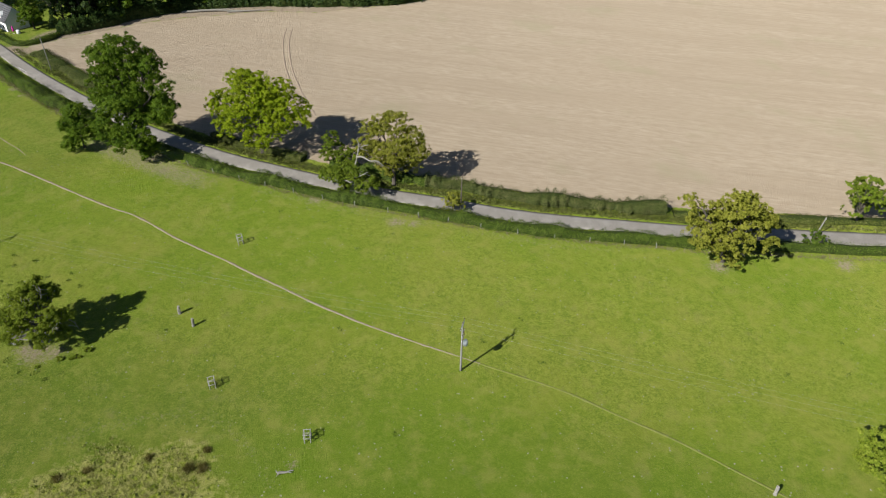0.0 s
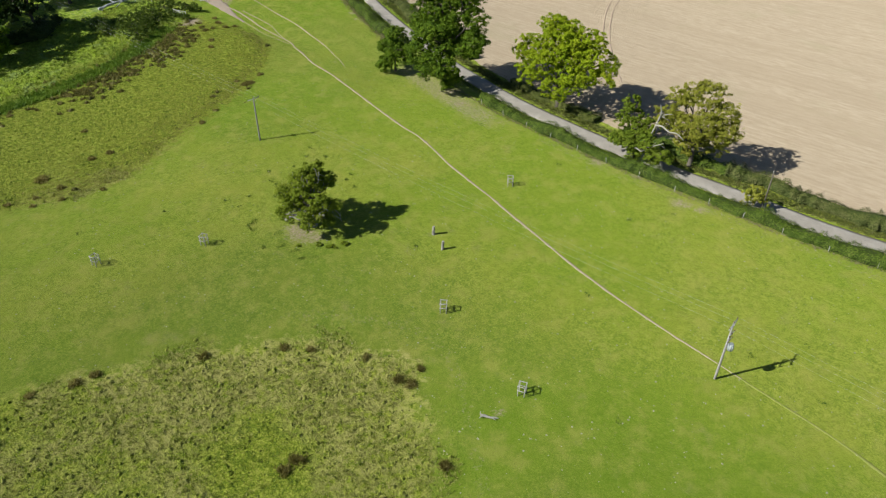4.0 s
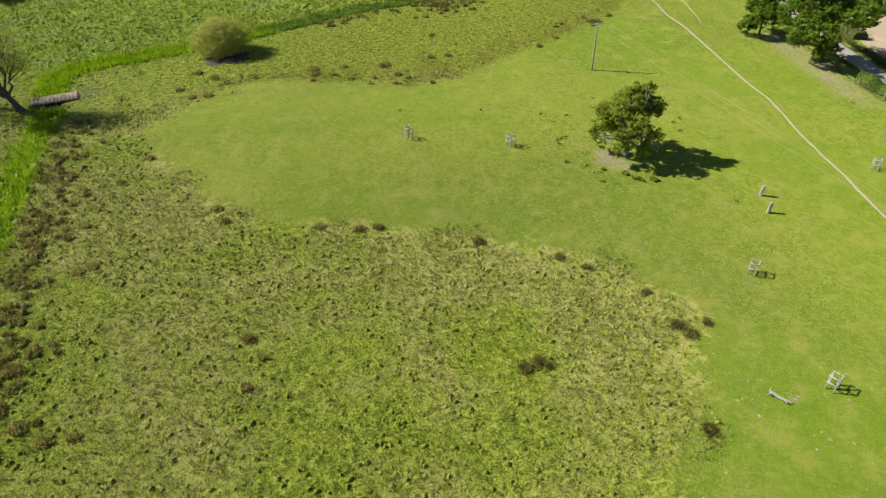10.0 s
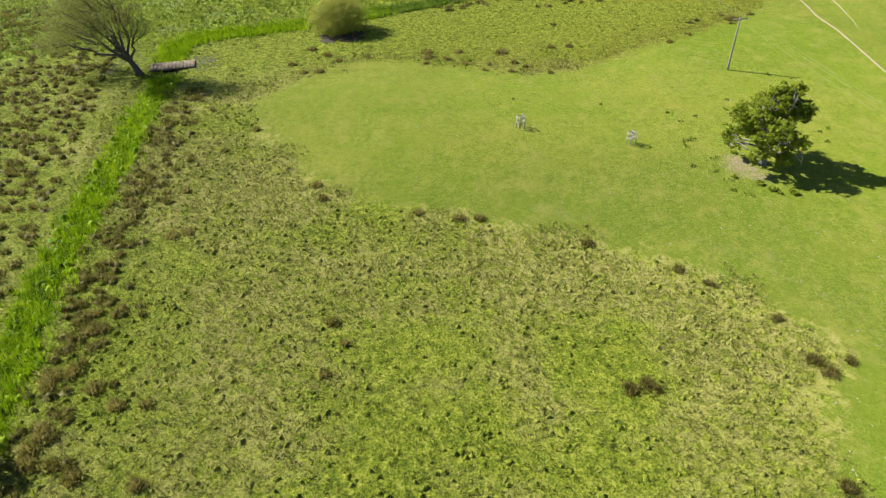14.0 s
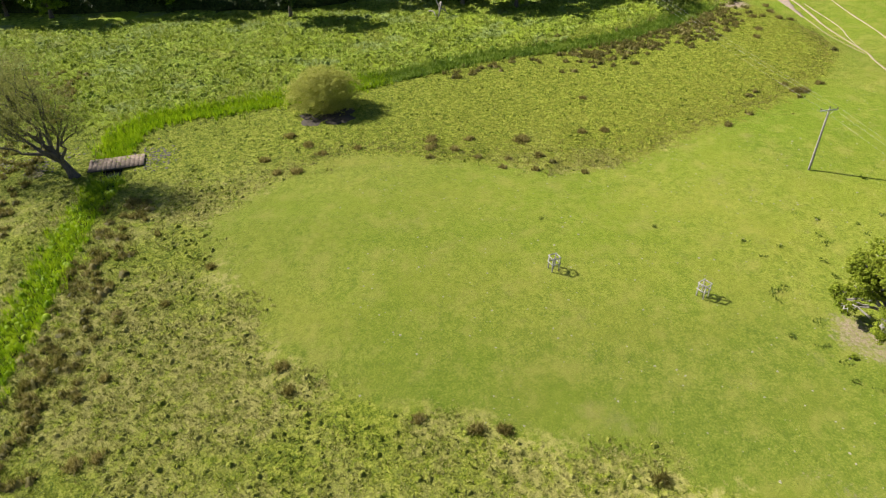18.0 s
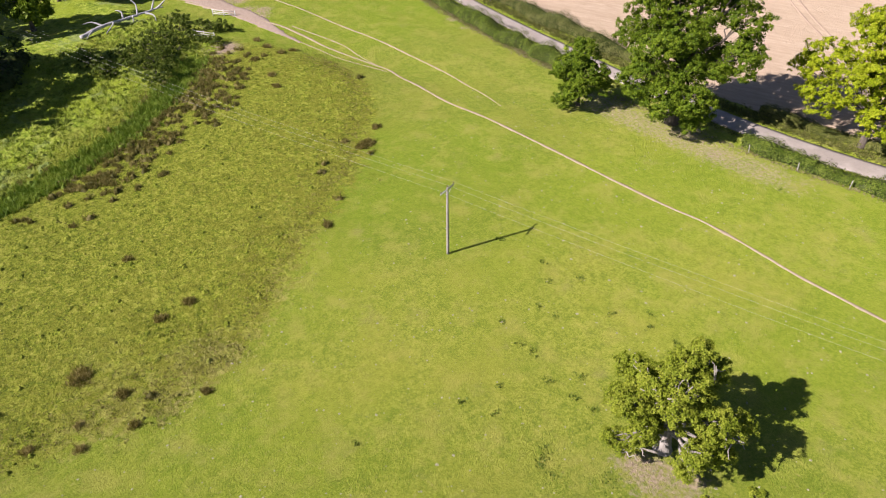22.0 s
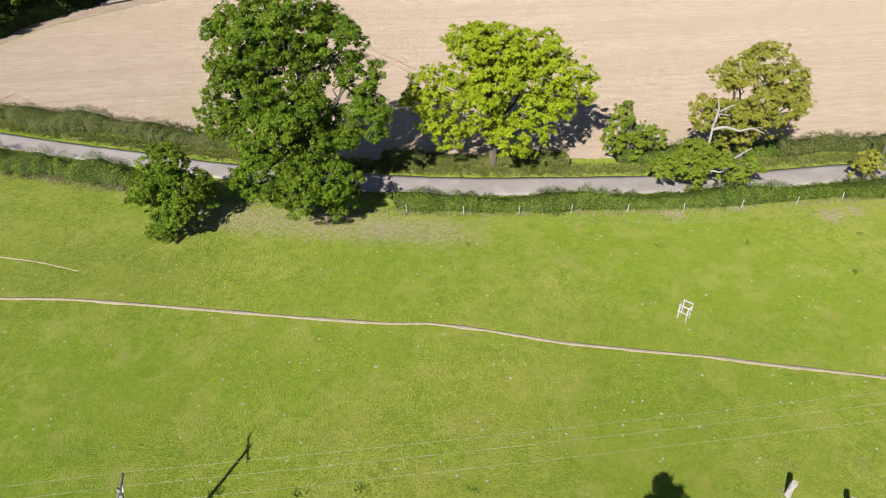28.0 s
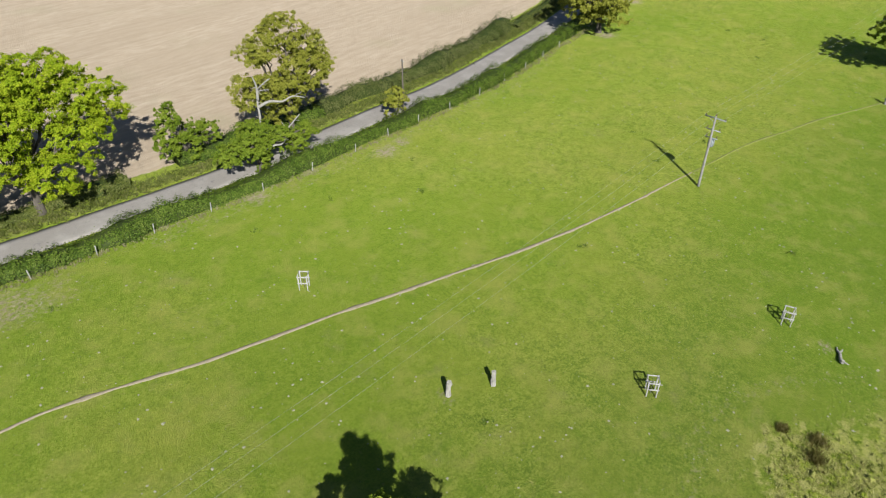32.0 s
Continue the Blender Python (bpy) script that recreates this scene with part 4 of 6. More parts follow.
tree("hawthorn_tree", TREE_AT[0], TREE_AT[1], LONE, 3.0, 0.62, M_OLIVE, "gnarled lone tree with bleached branches in the pasture", 68000, 0.18, 0.6, 20, bark_mat=M_OLDBARK, dead_r=0.8, hollow=0.84, fine=1.15,
     dead=[[(-0.5, -1.0, 5.6), (-0.3, -1.8, 7.6), (0.6, -2.0, 8.1), (1.2, -1.6, 8.5)], [(-0.4, -1.8, 7.2), (-1.1, -2.1, 7.8), (-1.3, -1.8, 8.6)], [(1.7, 0.4, 7.6), (2.1, 0.5, 9.2), (1.9, 0.8, 10.0)], [(0.2, -2.4, 2.2), (-1.4, -3.2, 2.6), (-2.2, -3.6, 1.8)], [(2.2, 0.6, 4.6), (3.6, -0.6, 5.8), (4.6, -0.8, 5.4), (5.4, -1.2, 5.9)], [(-1.6, 0.4, 6.0), (-2.8, -0.2, 7.6), (-3.8, 0.2, 8.0)], [(3.0, 1.2, 4.4), (4.6, 1.6, 3.4), (5.6, 1.2, 2.6)], [(-0.6, -1.4, 3.0), (-2.4, -2.4, 4.2), (-3.4, -2.2, 5.2)]])
tree("pasture_oak", 56.5, -8.0, lobes_round(rl, 11, 6.4, 3.5, 9.5, 3.2) + [(0, 0, 10.4, 3.0, 2.2)], 3.0, 0.45, M_OLIVE, "single green oak standing in the pasture", 32000, 0.3, 0.7, 22)
WILLOW = [(-3.0, -6.0, 12.5, 3.8, 3.4), (-1.0, -3.0, 14.5, 3.2, 2.8), (-3.0, -10.5, 8.6, 3.6, 3.4), (0.5, -0.5, 11.4, 3.0, 3.0), (-6.5, -6.0, 8.4, 3.4, 3.0), (0.5, -8.0, 11.6, 3.0, 3.0), (2.2, 1.8, 8.4, 2.6, 2.4), (-6.0, -11.0, 6.0, 2.8, 2.6), (2.6, -4.0, 9.4, 2.8, 2.8), (-1.5, -12.5, 5.6, 2.6, 2.2)]
tree("willow_tree", -113.8, -93.6, WILLOW, 2.6, 0.62, M_WILLOW, "thin-leaved leaning willow beside the plank bridge", 38000, 0.15, 2.2, 23, hollow=0.3, lean=(-0.5, -1.2))
tree("sallow_bush", -128.6, -58.6, [(0, 0, 2.7, 4.6, 3.8), (-0.6, 1.9, 2.4, 4.2, 3.4), (0.4, -1.9, 2.3, 4.1, 3.3), (-1.2, 0.4, 3.0, 4.0, 3.5)], 1.2, 0.3, M_SALLOW, "large domed pale-green sallow bush on the stream bank", 120000, 0.10, 0.8, 24, hollow=0.9, category="bush")
tree("stream_bush", -158.1, 16, [(0, 0, 2.4, 3.6, 2.6), (-2.6, 2.0, 2.2, 3.0, 2.2), (2.2, -1.8, 1.9, 2.8, 2.0)], 0.8, 0.2, M_HEDGE, "dark green bush crowding the stream", 12000, 0.2, 0.55, 25, fine=1.5, category="bush")

# woodland: a few grown trees, repeated
rw = np.random.default_rng(31)
WOODS = []
for k, (lm, hh, rr) in enumerate(((M_WOOD_LEAF, 17, 6.2), (M_WOOD_LEAF, 14, 5.6), (M_OAK, 15, 6.0))):
    WOODS.append(tree("woodland_tree", -190.0 - 12 * k, -20.0 + 14 * k, lobes_round(rw, 11, rr, 3.5, hh - 3, 3.3) + [(0, 0, hh - 2.6, 3.2, 2.6)], 5.5, 0.42, lm, "dark broadleaved tree in the woodland edge", 5600, 0.66, 1.3, 40 + k, fine=0.9, category="tree", group="woodland"))


def wood_row(pts, jitter=1.5):
    for n, (x, y) in enumerate(pts):
        x, y = x + rw.uniform(-jitter, jitter), y + rw.uniform(-jitter, jitter)
        s = rw.uniform(0.8, 1.15)
        copy_thing(WOODS[n % 3], Matrix.Translation((x, y, on(x, y) - 0.1)) @ Matrix.Rotation(rw.uniform(0, 6.28), 4, "Z") @ Matrix.Scale(s, 4))


wood_row([(x + 3 * ((k * 7) % 3), y) for x in (-195, -206, -218) for k, y in enumerate(range(-132, -56, 9))])
wood_row([(-178, -62), (-188, -50), (-197.5, -40), (-174.3, -24.4), (-183, -32.2), (-187.3, -18.7), (-178.4, -11.2), (-191.3, -5.6), (-171, -14), (-182.5, 1.7), (-203.5, -22.5), (-212.9, -34.1), (-206, 1.9), (-213.9, 12.8), (-196.3, 18.3), (-206.9, 29.3)])
wood_row([(-187, 63), (-183, 76), (-175, 84), (-192, 84), (-199, 70), (-186, 94), (-206, 60), (-198, 98), (-212, 82), (-224, 72), (-204, 38), (-208, 106)])
wood_row([(-147, 104.5), (-141, 109.5), (-136, 115.5), (-130, 122), (-124, 132), (-116, 137.5), (-107, 143), (-96, 147.5), (-87, 151), (-77, 155), (-66, 158.5), (-57, 165), (-152, 114), (-145, 120), (-137, 126), (-128, 133), (-118, 138), (-106, 148), (-92, 153), (-78, 160), (-160, 122), (-170, 118), (-182, 116), (-176, 128), (-190, 124), (-150, 132)], 1.0)
tree("garden_tree", -155.2, 101.5, [(0, 0, 7.6, 3.0, 2.8), (2.2, -0.8, 5.4, 2.8, 2.4), (-2.2, 0.6, 5.4, 2.8, 2.4), (0.4, 1.8, 4.0, 2.8, 2.2), (0.4, -1.8, 3.6, 2.6, 2.0)], 2.6, 0.25, M_OAK, "drooping green garden tree on the cottage lawn", 18000, 0.3, 0.7, 26)
tree("lane_fir", -173.5, 86.5, [(0, 0, 1.8, 3.0, 1.6), (0.3, 0, 3.6, 2.4, 1.4), (0, 0, 5.2, 1.6, 1.2), (2.4, -0.6, 1.2, 1.8, 1.0)], 4.0, 0.22, M_SEDGE, "low spreading grey-green fir beside the lane", 9000, 0.28, 0.6, 27)
tree("track_tree", -177.5, 56.4, [(0, 0, 8.0, 4.0, 3.2), (-3.4, 1.0, 5.6, 3.4, 2.8), (3.2, -0.4, 5.4, 3.4, 2.8), (0.4, -3.0, 4.0, 3.0, 2.4), (-0.6, 2.8, 5.0, 3.2, 2.6), (2.6, -2.6, 2.2, 2.0, 1.5), (-3.6, -2.0, 2.2, 2.2, 1.6)], 3.2, 0.5, M_WOOD_LEAF, "dark low-branched tree beside the gravel track", 24000, 0.34, 0.9, 85)
tree("lane_yew", -163.6, 79.4, [(0, 0, 2.0, 3.0, 1.9), (-2.4, 1.2, 2.4, 2.6, 2.0), (0.4, 0.6, 4.4, 2.4, 1.9), (-3.4, 2.0, 4.2, 2.2, 1.8), (-1.4, 1.2, 6.4, 2.2, 1.8), (-4.8, 2.6, 2.2, 2.2, 1.7), (1.8, -1.0, 1.4, 1.8, 1.2)], 3.0, 0.3, M_WOOD_LEAF, "dark spreading yew shading the lane's end", 26000, 0.26, 0.7, 83)
tree("willow_bush", -33.2, -94.8, [(0, 0, 1.6, 1.7, 1.4), (1.2, 0.6, 1.1, 1.2, 1.0), (-1.0, -0.5, 1.1, 1.2, 1.0)], 0.8, 0.1, M_WILLOW, "small pale willow bush beside the reedy stream", 4500, 0.18, 0.5, 28, category="bush")
for k, (bx, by, br_) in enumerate(((-163.8, 24.3, 1.7), (-166.9, 26.7, 1.8), (-162.1, 20.7, 1.6), (-165.6, 21.6, 1.9), (-169.9, 23, 1.8), (-168.6, 17.8, 1.7), (-164.3, 16.4, 1.6), (-171.8, 27.7, 1.5), (-169.9, 12.3, 1.6), (-165.3, 11.1, 1.5), (-167.9, 35.1, 1.5), (-166, 37.6, 1.3), (-170.6, 31.3, 1.6), (-176.3, 35.3, 1.4), (-160.4, 30.9, 1.0), (-165.7, 29.9, 1.2))):
    tree("bramble_bush", bx, by, [(0, 0, 0.7 * br_, 1.3 * br_, 0.9 * br_), (1.0 * br_, 0.4, 0.6 * br_, br_, 0.7 * br_), (-0.9 * br_, -0.3, 0.5 * br_, br_, 0.7 * br_)], 0.5, 0.06, M_HEDGE, "low bramble bush by the gravel track", 3000, 0.22, 0.5, 60 + k, category="bush", group="track brambles")


# ---- hedges ----
def hedge(name, pts, width, tall, mat, label, seed, per=150, size=0.2, rough=0.35, fine=0.75):
    """A hedge along a line: a solid dark green core that keeps it opaque, and a rough coat of leaves."""
    rng = np.random.default_rng(seed)
    line = flow(pts, 0.8)
    mid = line[len(line) // 2]
    z0 = height(line)
    root = thing(name, mid[0], mid[1], on(*mid), label, "hedge")
    org = np.array([mid[0], mid[1], on(*mid)])
    way = np.gradient(line, axis=0)
    way /= np.linalg.norm(way, axis=1)[:, None]
    side = np.stack([-way[:, 1], way[:, 0]], 1)
    n = len(line)
    th = tall * (1 + rough * 0.6 * np.interp(np.arange(n), np.arange(0, n + 6, 5), rng.uniform(-1, 1, len(np.arange(0, n + 6, 5)))))
    wd = width * (1 + rough * 0.5 * np.interp(np.arange(n), np.arange(0, n + 6, 4), rng.uniform(-1, 1, len(np.arange(0, n + 6, 4)))))
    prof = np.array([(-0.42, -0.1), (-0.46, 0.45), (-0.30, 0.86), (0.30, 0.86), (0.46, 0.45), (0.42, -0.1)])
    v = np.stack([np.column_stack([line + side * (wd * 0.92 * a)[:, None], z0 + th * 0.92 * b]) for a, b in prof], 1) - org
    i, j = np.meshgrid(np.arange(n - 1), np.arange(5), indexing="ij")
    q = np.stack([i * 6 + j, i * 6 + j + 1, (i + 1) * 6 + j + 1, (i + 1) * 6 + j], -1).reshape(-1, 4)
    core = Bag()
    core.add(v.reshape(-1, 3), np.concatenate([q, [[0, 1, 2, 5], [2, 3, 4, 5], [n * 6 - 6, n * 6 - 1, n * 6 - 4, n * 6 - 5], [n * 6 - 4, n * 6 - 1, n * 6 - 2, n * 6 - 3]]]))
    part("core", core.mesh("core", M_HEDGE_CORE), M_HEDGE_CORE, root, "solid dark green inside")
    per, size = per * (1.7 if size < 0.3 else 1.0), size * (fine if size < 0.3 else 1.0)
    m = int(per * n * 0.8)
    s = rng.uniform(0, n - 1.001, m)
    k = s.astype(int)
    f = (s - k)[:, None]
    a = rng.uniform(0, np.pi, m)
    ca, sa = np.cos(a), np.sin(a)
    ex = np.sign(ca) * np.abs(ca) ** 0.55
    ez = sa**0.55
    grow = rng.normal(1.0, 0.10, m) + rough * 0.35 * np.sin(s * 1.9 + 3 * np.sin(s * 0.37 + seed)) * 0.5
    p2 = line[k] * (1 - f) + line[k + 1] * f
    sd = side[k] * (1 - f) + side[k + 1] * f
    up = np.where(rng.uniform(size=m) < 0.05, rng.uniform(0.1, 0.5, m), 0) * (ez > 0.8)
    at = np.column_stack([p2 + sd * (ex * wd[k] * 0.5 * grow)[:, None], z0[k] + ez * th[k] * grow + up]) - org
    out = np.column_stack([sd * ex[:, None], ez])
    vv, qq = leaf_quads(rng, at, size, out)
    part("foliage", mesh_of("foliage", vv, qq, mat), mat, root)
    return root


# solid inner filling, darker green than the leaves, seen through their gaps
M_HEDGE_CORE = leafy("hedge_filling", (0.026, 0.036, 0.008), (0.042, 0.058, 0.014), (0.065, 0.080, 0.022), 0.9, 0.0, 0.05)
M_BRAMBLE = leafy("bramble_leaves", (0.055, 0.075, 0.016), (0.105, 0.122, 0.030), (0.185, 0.178, 0.068), 0.55)


def beside(off, x0, x1):
    """Points alongside the lane between two eastings, off metres to its north."""
    way = np.gradient(ROAD, axis=0)
    way /= np.linalg.norm(way, axis=1)[:, None]
    p = ROAD + np.stack([-way[:, 1], way[:, 0]], 1) * off
    p = p[(p[:, 0] >= x0) & (p[:, 0] <= x1)]
    return p[:: max(1, len(p) // 24)]


hedge("hedge_lane_west", beside(-5.2, -168, -97), 3.4, 1.8, M_HEDGE, "tall unclipped hedge between the lane and the pasture", 51, 320, 0.18, 1.0)
hedge("hedge_lane_middle", beside(-4.6, -71, 36), 2.9, 1.45, M_HEDGE, "clipped green hawthorn hedge along the lane", 52, 280, 0.2, 0.8)
hedge("hedge_lane_east", beside(-4.2, 44, 140), 2.3, 1.4, M_HEDGE, "clipped green hedge along the lane beyond the spreading tree", 53, 110)
hedge("bank_hedge_west", beside(6.6, -141, -84), 4.2, 1.5, M_BRAMBLE, "brambly olive-brown hedge bank along the stubble field", 54, 340, 0.17, 0.8)
hedge("bank_hedge_middle", beside(6.2, -71, -46), 2.8, 0.9, M_VERGE, "low grassy bank below the maple", 55, 220, 0.2, 0.8)
hedge("bank_hedge_ash", beside(6.8, -40, -18), 3.4, 1.3, M_HEDGE, "rough undergrowth round the ash tree", 56, 200, 0.22, 0.9)
hedge("bank_hedge_east", beside(6.4, -20, 30), 3.2, 1.6, M_BRAMBLE, "weedy olive-green bank between lane and stubble", 57, 280, 0.2, 1.1)
hedge("bank_hedge_far", beside(5.6, 30, 140), 2.6, 0.7, M_VERGE, "low rough grass bank beside the far lane", 58, 90, 0.22, 0.6)
hedge("garden_hedge", [(-171, 98.2), (-165, 95.0), (-158, 91.8), (-151.5, 88.8), (-147.8, 89.6), (-144.5, 94.5), (-144.5, 100)], 2.0, 1.5, M_HEDGE, "clipped hedge round the cottage garden", 59, 120, 0.22)


hedge("wood_edge_scrub", [(-146, 100), (-138, 108), (-132, 119), (-124, 129.5), (-115, 135.5), (-103, 141.5), (-90, 146), (-78, 150.5), (-64, 156), (-54, 165)], 5.0, 3.4, M_WOOD_LEAF, "dark scrub along the woodland edge", 61, 130, 0.42, 0.7)
hedge("west_wood_scrub", [(-199, -132), (-193, -112), (-190, -90), (-187, -72), (-185, -58), (-190, -46)], 6.0, 3.2, M_WOOD_LEAF, "dark scrub under the western woodland", 62, 130, 0.42, 0.7)
hedge("stream_wood_scrub", [(-189.3, -36.1), (-182.1, -24.4), (-182.6, -13), (-177.1, -1.9), (-185.8, 7.3)], 5.0, 2.6, M_WOOD_LEAF, "shaded scrub below the woodland trees", 63, 110, 0.42, 0.7)

# ---- fence posts along the hedge ----
def fence_post(x, y, first=[None]):
    if first[0] is None:
        b = Bag()
        tube(b, [(0, 0, -0.3), (0, 0, 0.9), (0.01, 0, 1.15), (0.01, 0, 1.2)], [0.06, 0.058, 0.05, 0.02], 8)
        ob = new("fence_post", b.mesh("fence_post", M_GUARD))
        ob.matrix_basis = pose(x, y, on(x, y), rl.uniform(-6, 6), rl.uniform(-6, 6), rl.uniform(0, 360))
        first[0] = tagged(ob, "weathered grey round timber fence post before the hedge", "fence post", "hedge fence posts")
        return ob
    return copy_thing(first[0], pose(x, y, on(x, y), rl.uniform(-6, 6), rl.uniform(-6, 6), rl.uniform(0, 360)))


for px_, py_ in beside(-6.3, -70, 34)[::2]:
    fence_post(px_, py_)


# ---- power line ----
def insulator(bag, x, y, z, tall=0.28):
    prof = [(0.0, 0.02), (0.03, 0.02), (0.06, 0.07), (0.09, 0.03), (0.13, 0.075), (0.16, 0.03), (0.20, 0.065), (tall, 0.02)]
    tube(bag, [(x, y, z + a) for a, _ in prof], [r for _, r in prof], 8)


def power_pole(x, y, tall, turn, label, transformer=False):
    root = thing("power_pole", x, y, on(x, y), label, "power pole", "power line poles", turn=turn)
    b = Bag()
    tube(b, [(0, 0, -0.4), (0, 0, 1.0), (0, 0, tall * 0.6), (0, 0, tall)], [0.165, 0.155, 0.135, 0.105], 12)
    part("pole", b.mesh("pole", M_POLE, True), M_POLE, root)
    b = Bag()
    bar(b, (0, -1.25, tall - 0.25), (0, 1.25, tall - 0.25), 0.10, 0.12)
    arm = part("crossarm", b.mesh("crossarm", M_STEEL), M_STEEL, root, "galvanised steel crossarm")
    for s in (-1, 1):
        b = Bag()
        bar(b, (0.05, s * 0.75, tall - 0.28), (0.05, 0, tall - 0.95), 0.05, 0.03)
        part("brace", b.mesh("brace", M_STEEL), M_STEEL, root)
    for s in (-1.15, 0, 1.15):
        b = Bag()
        insulator(b, 0, s, tall - 0.19 if s else tall)
        part("insulator", b.mesh("insulator", M_PORCELAIN, True), M_PORCELAIN, arm, "brown porcelain insulator")
    if transformer:
        for zz, half in ((tall - 1.75, 0.9), (tall - 2.75, 0.75)):
            b = Bag()
            bar(b, (0.12, -half, zz), (0.12, half, zz), 0.10, 0.10)
            a2 = part("crossarm", b.mesh("crossarm", M_STEEL), M_STEEL, root, "lower steel crossarm with fuses")
            for s in (-half * 0.8, 0, half * 0.8):
                b = Bag()
                insulator(b, 0.2, s, zz + 0.05, 0.34)
                part("fuse", b.mesh("fuse", M_PORCELAIN, True), M_PORCELAIN, a2)
        b = Bag()
        tube(b, [(0.5, 0, tall - 4.0), (0.5, 0, tall - 3.96), (0.5, 0, tall - 3.05), (0.5, 0, tall - 2.98)], [0.27, 0.3, 0.3, 0.26], 14)
        for a in np.linspace(0, 2 * np.pi, 10, endpoint=False):
            bar(b, (0.5 + 0.33 * math.cos(a), 0.33 * math.sin(a), tall - 3.9), (0.5 + 0.33 * math.cos(a), 0.33 * math.sin(a), tall - 3.15), 0.03, 0.08)
        part("transformer", b.mesh("transformer", M_TANK), M_TANK, root, "grey finned transformer tank")
    return root


power_pole(*POLE_A, 9.2, 0, "weathered timber power pole carrying crossarms and a transformer", True)
power_pole(*POLE_B, 8.6, 0, "weathered timber power pole with a single crossarm")


def wire(a, b, sag, name="power_line_wire"):
    t = np.linspace(0, 1, 25)[:, None]
    p = np.asarray(a, float) + (np.asarray(b, float) - np.asarray(a, float)) * t
    p[:, 2] -= sag * 4 * (t * (1 - t))[:, 0]
    m = p[0].copy()
    bag = Bag()
    tube(bag, p - m, 0.006, 5)
    ob = new(name, bag.mesh(name, M_WIRE, True))
    ob.matrix_basis = Matrix.Translation(m)
    return tagged(ob, "thin aluminium overhead wire strung between the poles", "wire", "overhead wires")


za, zb = on(*POLE_A) + 9.2, on(*POLE_B) + 8.6
for s, up in ((-1.15, 0.09), (0, 0.28), (1.15, 0.09)):
    wire((POLE_B[0], POLE_B[1] + s, zb + up), (POLE_A[0], POLE_A[1] + s, za + up), 0.9)
    wire((POLE_A[0], POLE_A[1] + s, za + up), (88, -3.5 + s, za - 0.4), 0.9)
    wire((-182, 5.0 + s, zb - 0.4), (POLE_B[0], POLE_B[1] + s, zb + up), 0.9)


def lane_pole(x, y, tall, lean, label, ivy=False):
    root = thing("telegraph_pole", x, y, on(x, y), label, "telegraph pole")
    b = Bag()
    tube(b, [(0, 0, -0.3), (lean * 0.5, 0, tall * 0.5), (lean, 0, tall)], [0.13, 0.115, 0.095], 10)
    part("pole", b.mesh("pole", M_POLE if not ivy else M_BARK, True), M_POLE, root)
    b = Bag()
    bar(b, (lean, -0.35, tall - 0.25), (lean, 0.35, tall - 0.25), 0.07, 0.07)
    part("bracket", b.mesh("bracket", M_STEEL), M_STEEL, root)
    return root


lane_pole(-128.9, 75.9, 8.8, -0.3, "slim weathered telegraph pole at the field corner")
lane_pole(-9.6, 40.8, 7.8, 0.0, "dark timber telegraph pole beside the lane bush", True)
lane_pole(56.2, 51.6, 4.4, 0.6, "short leaning pale post on the lane bank")


# ---- tree guards, posts, fallen wood ----
def tree_guard(x, y, turn, label):
    root = thing("tree_guard", x, y, on(x, y), label, "tree guard", "pasture tree guards", turn=turn)
    h, r = 1.75, 0.40
    for sx in (-1, 1):
        for sy in (-1, 1):
            b = Bag()
            bar(b, (sx * r, sy * r, -0.3), (sx * r * 1.03, sy * r * 1.03, h), 0.10, 0.10)
            part("post", b.mesh("post", M_GUARD), M_GUARD, root)
    for zz in (h - 0.12, h - 0.85):
        for sx, sy in ((1, 0), (-1, 0), (0, 1), (0, -1)):
            b = Bag()
            if sx:
                bar(b, (sx * (r + 0.07), -r - 0.12, zz), (sx * (r + 0.07), r + 0.12, zz), 0.035, 0.13)
            else:
                bar(b, (-r - 0.12, sy * (r + 0.07), zz), (r + 0.12, sy * (r + 0.07), zz), 0.035, 0.13)
            part("rail", b.mesh("rail", M_GUARD), M_GUARD, root)
    b = Bag()
    tube(b, [(0, 0, -0.1), (0.03, 0, 1.0), (-0.02, 0.03, 1.9)], [0.03, 0.025, 0.012], 6)
    part("sapling", b.mesh("sapling", M_BARK), M_BARK, root, "thin bare sapling stem")
    return root


for gx_, gy_, gt_ in ((-77.3, -37.8, 12), (-70.0, -24.5, 24), (-33.2, -11.8, 35), (-16.6, -16.8, 20), (-44.8, 19.2, 40)):
    tree_guard(gx_, gy_, gt_, "square silvered timber tree guard standing in the pasture")


def stub(x, y, tall, seed):
    rng = np.random.default_rng(seed)
    bm = bmesh.new()
    bmesh.ops.create_cone(bm, cap_ends=True, segments=10, radius1=0.23, radius2=0.19, depth=tall + 0.3)
    bmesh.ops.subdivide_edges(bm, edges=[e for e in bm.edges if abs(e.verts[0].co.z - e.verts[1].co.z) > 0.1], cuts=4)
    for v in bm.verts:
        v.co += Vector(rng.normal(size=3)) * 0.03
        v.co.z += tall / 2 - 0.15 + (0.12 * v.co.x if v.co.z > 0.4 else 0)
    me = bpy.data.meshes.new("stub_post")
    bm.to_mesh(me)
    bm.free()
    me.materials.append(M_DEAD)
    ob = new("stub_post", me)
    ob.matrix_basis = pose(x, y, on(x, y), 2, 3, 40 * seed)
    return tagged(ob, "short stout bleached trunk post set in the pasture", "post", "stub posts")


stub(-45.4, 0.0, 1.55, 1)
stub(-41.9, -1.9, 1.5, 2)
stub(42.3, -9.3, 1.5, 3)


